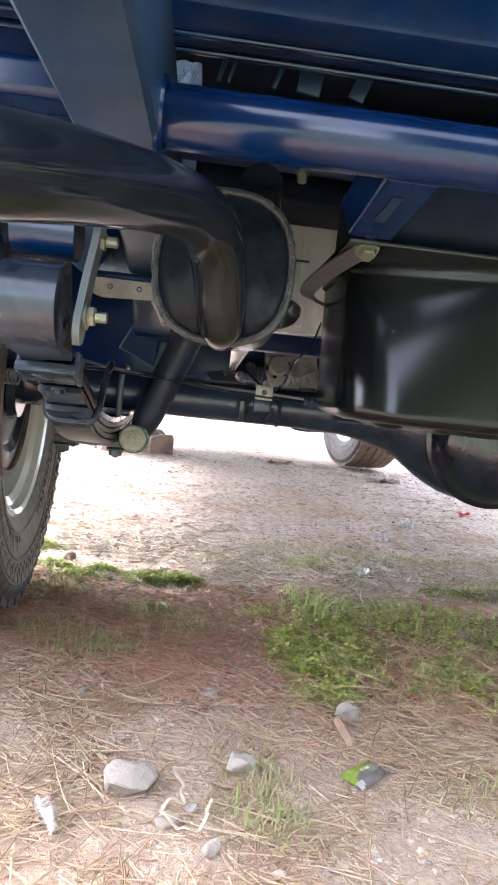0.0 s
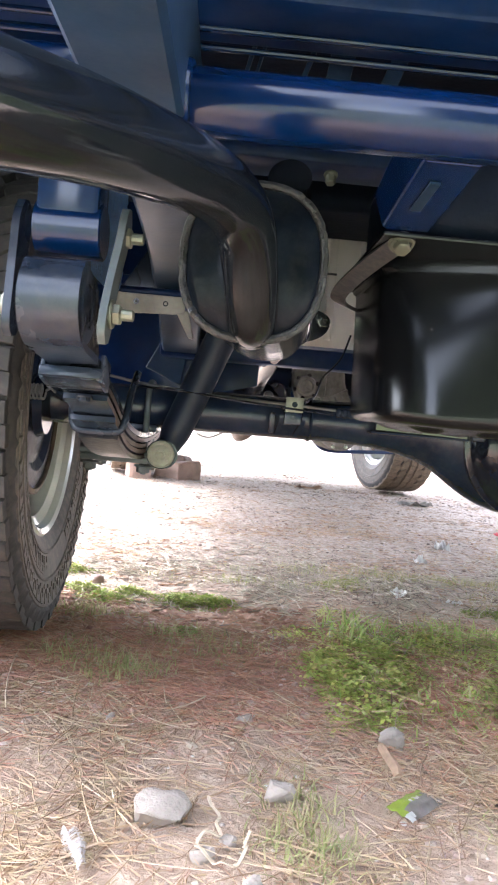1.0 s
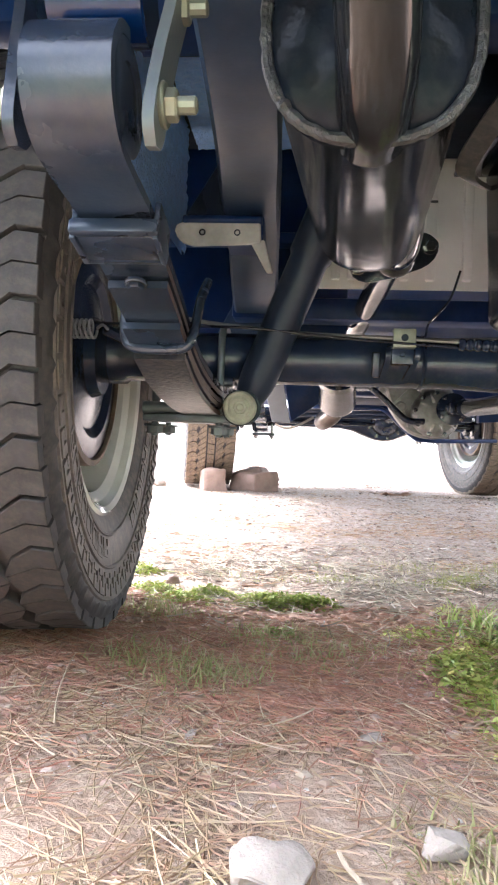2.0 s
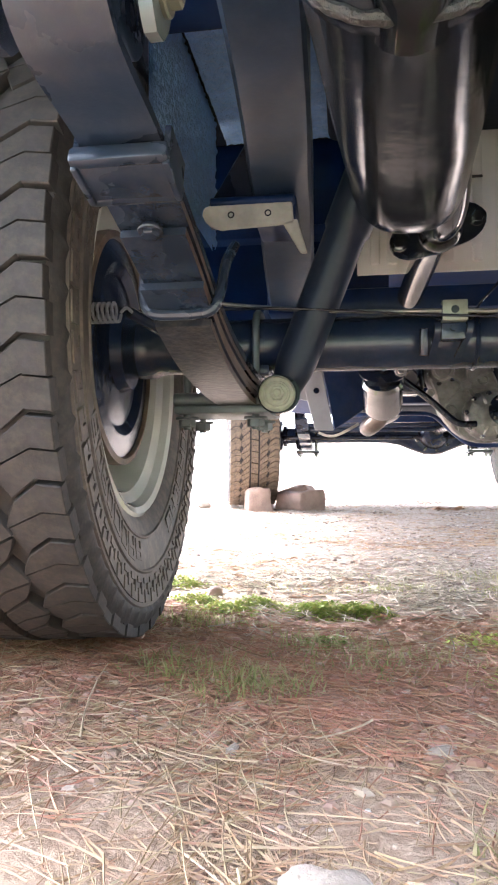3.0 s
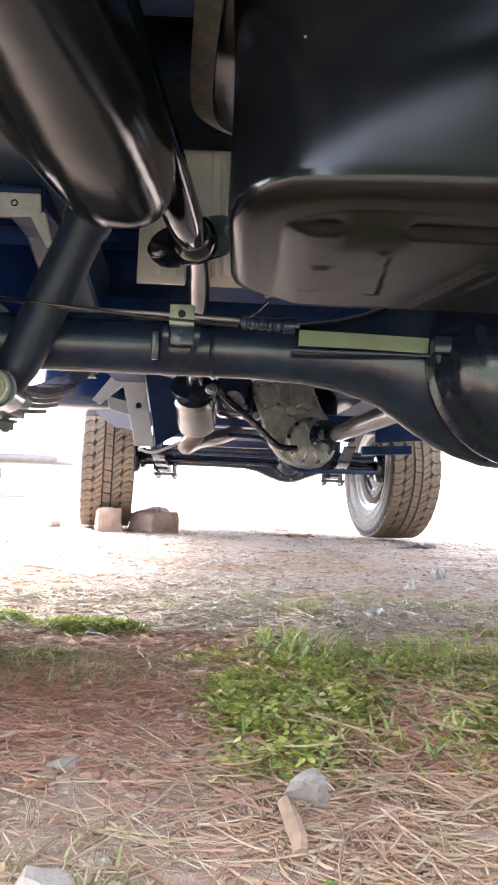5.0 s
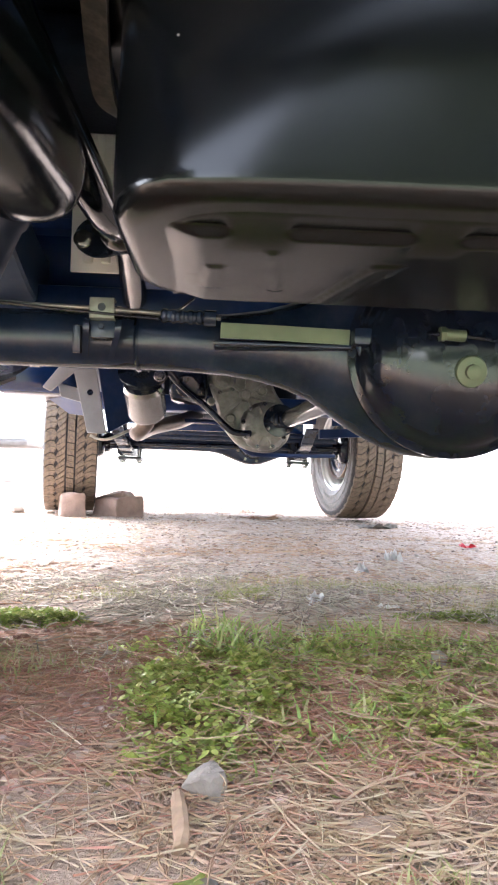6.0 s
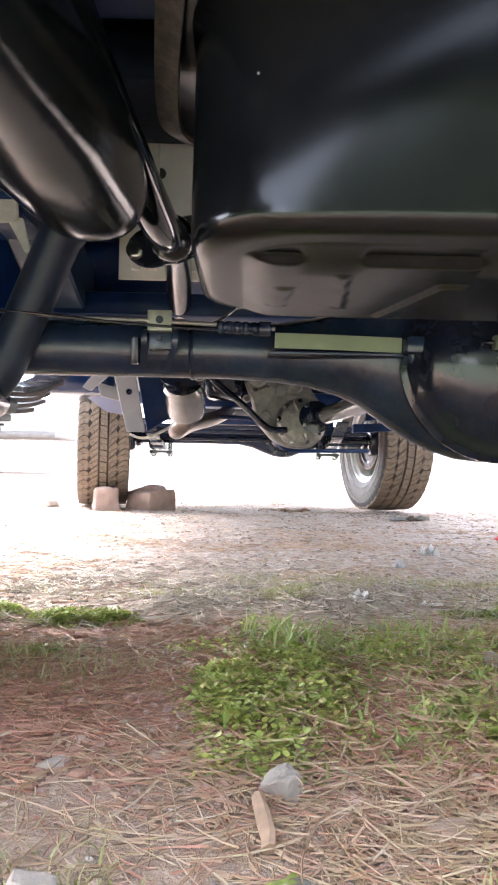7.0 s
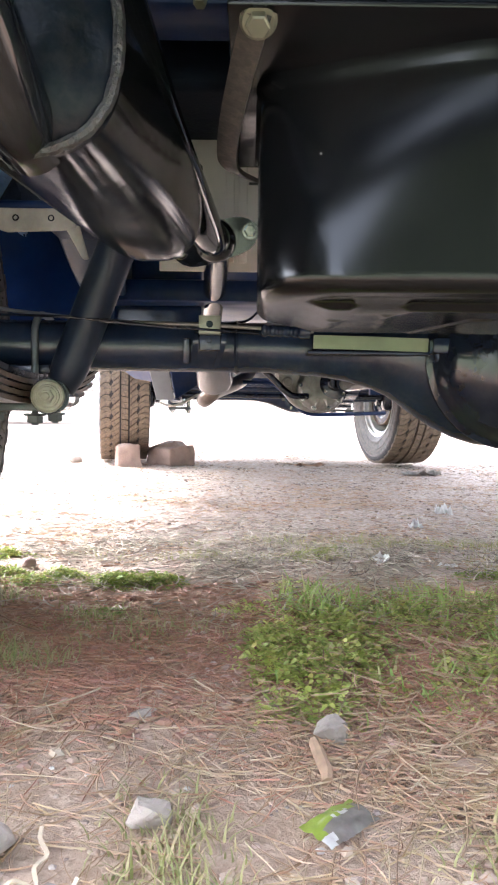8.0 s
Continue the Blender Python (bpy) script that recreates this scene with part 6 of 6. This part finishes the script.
def leaf_patch(name, seed, count, place, size, height, material, label, category="weeds"):
    """Low weeds: three small rounded leaflets on a short stalk."""
    rnd = random.Random(seed)
    verts, faces = [], []
    made = 0
    while made < count:
        q = place(rnd)
        if q is None:
            continue
        x, y, dens = q
        z = gz(x, y) + rnd.uniform(0.15, 1.0) * height * dens
        s = rnd.uniform(*size)
        a0 = rnd.uniform(0, 6.3)
        tip = rnd.uniform(-0.3, 0.5)
        ca, sa = rnd.uniform(-0.7, 0.7), rnd.uniform(-0.8, 0.3)
        for k in range(3):
            a = a0 + 2.094 * k
            dx, dy = math.cos(a), math.sin(a)
            px, py = -dy, dx
            o = len(verts)
            for along, wide, lift in ((0.08, 0.0, 0.0), (0.55, 0.42, 0.06), (1.0, 0.36, -0.03), (1.15, 0.0, -0.10), (1.0, -0.36, -0.03), (0.55, -0.42, 0.06), (0.6, 0.0, -0.02)):
                verts.append((x + s * (dx * along + px * wide), y + s * (dy * along + py * wide), z + s * (lift + tip * along * (0.5 if k else 1) + ca * (dx * along + px * wide) + sa * (dy * along + py * wide))))
            for i in range(6):
                faces.append((o + i, o + (i + 1) % 6, o + 6))
        made += 1
    me = bpy.data.meshes.new(name)
    me.from_pydata(verts, [], faces)
    me.shade_smooth()
    me.materials.append(material)
    return tagged(new(name, me), label, category, kind="stuff")


def clover_place(rnd):
    x, y = rnd.uniform(-0.16, 0.70), rnd.uniform(-0.32, 0.30)
    d = max(blob(-0.035, -0.04, 0.115, 0.23, x, y, 41), 0.75 * blob(0.12, 0.07, 0.18, 0.12, x, y, 42), 0.6 * blob(0.26, 0.04, 0.24, 0.18, x, y, 43), 0.6 * blob(0.17, -0.13, 0.15, 0.13, x, y, 44), 0.5 * blob(0.45, -0.10, 0.25, 0.15, x, y, 45))
    d *= 0.65 + 0.6 * max(0.0, min(1.0, 0.5 + 1.6 * noise.noise((x * 16, y * 16, 46)) + 2.2 * max(0, 0.05 - x)))
    return (x, y, min(1, d * 1.6)) if rnd.random() < d * 1.5 else None


def moss_place(rnd):
    x, y = rnd.uniform(-0.70, 0.45), rnd.uniform(0.0, 0.52)
    d = max(blob(-0.295, 0.235, 0.10, 0.05, x, y, 51), 0.9 * blob(-0.50, 0.25, 0.06, 0.035, x, y, 52), 0.8 * blob(-0.545, 0.38, 0.08, 0.035, x, y, 53), 0.45 * blob(-0.44, 0.21, 0.09, 0.05, x, y, 55), 0.35 * blob(-0.30, 0.06, 0.07, 0.04, x, y, 56), 0.4 * blob(0.04, 0.46, 0.10, 0.05, x, y, 57), 0.35 * blob(0.33, 0.30, 0.12, 0.05, x, y, 58), 0.7 * blob(-0.41, 0.25, 0.06, 0.03, x, y, 54))
    return (x, y, min(1, d * 1.6)) if rnd.random() < d * 1.6 else None


leaf_patch("clover", 9, 7600, clover_place, (0.0040, 0.0080), 0.014, CLOVER, "bright green low clover and weeds")
def in_clover(rnd):
    x, y = rnd.uniform(-0.10, 0.65), rnd.uniform(-0.30, 0.20)
    return (x, y) if rnd.random() < 0.25 + 0.75 * min(1, max(0, x / 0.15)) else None


scatter_sticks("clover_straw", 1900, 31, in_clover, (0.02, 0.06), (0.0004, 0.0009), 0.024, MAT, "brown dead stalks among the clover", "straw", 0.5, 0.01)
leaf_patch("moss_weed", 10, 2900, moss_place, (0.003, 0.006), 0.017, MOSS, "bright yellow-green mossy weed in small cushions")


def grass_tufts(name, seed, count, place, height, material, label, width=0.0014):
    rnd = random.Random(seed)
    verts, faces = [], []
    made = 0
    while made < count:
        q = place(rnd)
        if q is None:
            continue
        x, y, dens = q
        h = height * rnd.uniform(0.4, 1.1) * (0.4 + 0.6 * dens)
        a = rnd.uniform(0, 6.3)
        lean = rnd.uniform(0.3, 1.5)
        w = width * rnd.uniform(0.6, 1.3)
        o = len(verts)
        z = gz(x, y)
        for s in range(5):
            t = s / 4
            r = h * lean * t * t * 0.9
            ww = w * (1 - t) ** 0.7
            px, py, pz = x + r * math.cos(a), y + r * math.sin(a), z + h * (t - 0.22 * lean * t * t)
            verts += [(px - ww * math.sin(a), py + ww * math.cos(a), pz), (px + ww * math.sin(a), py - ww * math.cos(a), pz)]
        for s in range(4):
            faces.append((o + 2 * s, o + 2 * s + 1, o + 2 * s + 3, o + 2 * s + 2))
        made += 1
    me = bpy.data.meshes.new(name)
    me.from_pydata(verts, [], faces)
    me.shade_smooth()
    me.materials.append(material)
    return tagged(new(name, me), label, "grass", kind="stuff")


def tuft_place(rnd):
    x, y = rnd.uniform(-0.14, 0.55), rnd.uniform(-0.25, 0.28)
    d = max(blob(0.0, 0.12, 0.11, 0.09, x, y, 61), 0.8 * blob(0.14, 0.10, 0.16, 0.10, x, y, 62), 0.45 * blob(0.28, 0.05, 0.25, 0.18, x, y, 63), 0.3 * blob(0.12, -0.12, 0.2, 0.16, x, y, 64))
    return (x, y, min(1, d * 1.5)) if rnd.random() < d * 1.4 else None


def dull_place(rnd):
    x, y = rnd.uniform(-0.75, 0.95), rnd.uniform(-0.55, 0.75)
    d = max(0.8 * blob(-0.40, -0.09, 0.11, 0.08, x, y, 71), 0.6 * blob(-0.46, 0.10, 0.10, 0.06, x, y, 79), 0.6 * blob(-0.30, 0.05, 0.09, 0.05, x, y, 70), 0.55 * blob(-0.165, -0.42, 0.07, 0.11, x, y, 72), 0.5 * blob(0.02, 0.42, 0.16, 0.07, x, y, 73), 0.5 * blob(0.12, -0.40, 0.12, 0.07, x, y, 74),
            0.5 * blob(0.52, 0.36, 0.28, 0.12, x, y, 75), 0.3 * blob(-0.25, 0.0, 0.2, 0.08, x, y, 76), 0.4 * blob(0.2, 0.55, 0.5, 0.08, x, y, 77), 0.4 * blob(-0.2, 0.42, 0.25, 0.05, x, y, 78))
    return (x, y, min(1, d * 1.5)) if rnd.random() < d * 1.4 else None


grass_tufts("grass_tuft", 12, 950, tuft_place, 0.048, GRASS, "lush green grass tuft in the clover", 0.0019)
grass_tufts("dusty_grass", 13, 5600, dull_place, 0.034, DULLGRASS, "sparse dusty grass in the straw", 0.0010)


# ---- beyond ----
def far_car(x, y, turn):
    """A pale car parked far off in the glare."""
    m = Matrix.Translation((x, y, 0)) @ Euler((0, 0, radians(turn))).to_matrix().to_4x4()
    base = thing("parked_car", (x, y, 0), "pale car parked far off in the glare", "car")
    bm = bm_new()
    box(bm, (-2.0, -0.8, 0.50), (2.0, 0.8, 0.98), 0.12, seg=3)
    box(bm, (-1.6, -0.7, 0.92), (0.9, 0.7, 1.55), 0.22, seg=3)
    bm.transform(m)
    part("body", bm, CARPAINT, base)
    bm = bm_new()
    box(bm, (-2.03, -0.82, 0.47), (2.03, 0.82, 0.55), 0.03)
    bm.transform(m)
    part("bumper", bm, surface("pale_trim", (0.16, 0.15, 0.14), 0.5), base)
    for sx in (-1.6, 0.45):
        for sy in (-0.7, 0.7):
            bm = bm_new()
            cyl(bm, (sx, sy - 0.1, 0.31), (sx, sy + 0.1, 0.31), 0.31, 24)
            bm.transform(m)
            part("wheel", bm, DARKTRIM, base)


far_car(-4.5, 8.6, 0)


def hedge(name, x0, x1, y, depth, height, seed, label, turned=False, clear=0.0):
    rnd = random.Random(seed)
    verts, faces = [], []
    for _ in range(22000):
        x, yy = rnd.uniform(x0, x1), y + rnd.uniform(-depth, depth)
        top = height * (0.75 + 0.35 * noise.noise((x * 0.25, 0, seed)))
        z = clear + rnd.random() ** 0.8 * (top - clear)
        s = rnd.uniform(0.15, 0.4)
        n = Vector((rnd.uniform(-1, 1), rnd.uniform(-1, 1), rnd.uniform(-0.3, 1))).normalized()
        u = n.orthogonal().normalized()
        v = n.cross(u)
        o = len(verts)
        for a, b in ((1, 0), (0, 0.6), (-1, 0), (0, -0.6)):
            q = Vector((x, yy, max(0.02, z))) + u * a * s + v * b * s
            verts.append((-q.y, q.x, q.z) if turned else tuple(q))
        faces.append((o, o + 1, o + 2, o + 3))
    o = len(verts)
    for x in (x0, x1):
        for yy in (y - depth * 0.3, y + depth * 0.3):
            for z in (clear * 1.15, height * 0.72):
                verts.append((-yy, x, z) if turned else (x, yy, z))
    faces += [tuple(o + k for k in q) for q in ((0, 1, 3, 2), (4, 6, 7, 5), (0, 4, 5, 1), (2, 3, 7, 6), (1, 5, 7, 3))]
    for k in range(9 if clear else 0):
        o, x, r = len(verts), x0 + (x1 - x0) * (k + 0.3 + 0.4 * rnd.random()) / 9, rnd.uniform(0.12, 0.24)
        for z in (-0.1, clear * 1.3):
            verts += [(x + r * math.cos(a * 0.785), y + r * math.sin(a * 0.785), z) for a in range(8)]
        faces += [(o + a, o + (a + 1) % 8, o + 8 + (a + 1) % 8, o + 8 + a) for a in range(8)]
    me = bpy.data.meshes.new(name)
    me.from_pydata(verts, [], faces)
    me.materials.append(HEDGE)
    return tagged(new(name, me), label, "hedge", kind="structure")


# unseen trees added for reflections; the gap lets sky streak the tank
for x0, x1 in ((-45, -5.6), (-1.6, 45)):
    hedge("backdrop", x0, x1, -12, 1.2, 11.5, 4, "unseen row of shady green trees added behind the viewpoint, mirrored in the paint", clear=0.3)
# unseen hedge added to give the tail pipe a green reflection
hedge("backdrop_side", -16, 6, -9, 0.8, 2.6, 9, "unseen sunlit green hedge added beside the car, mirrored in the paint", True)
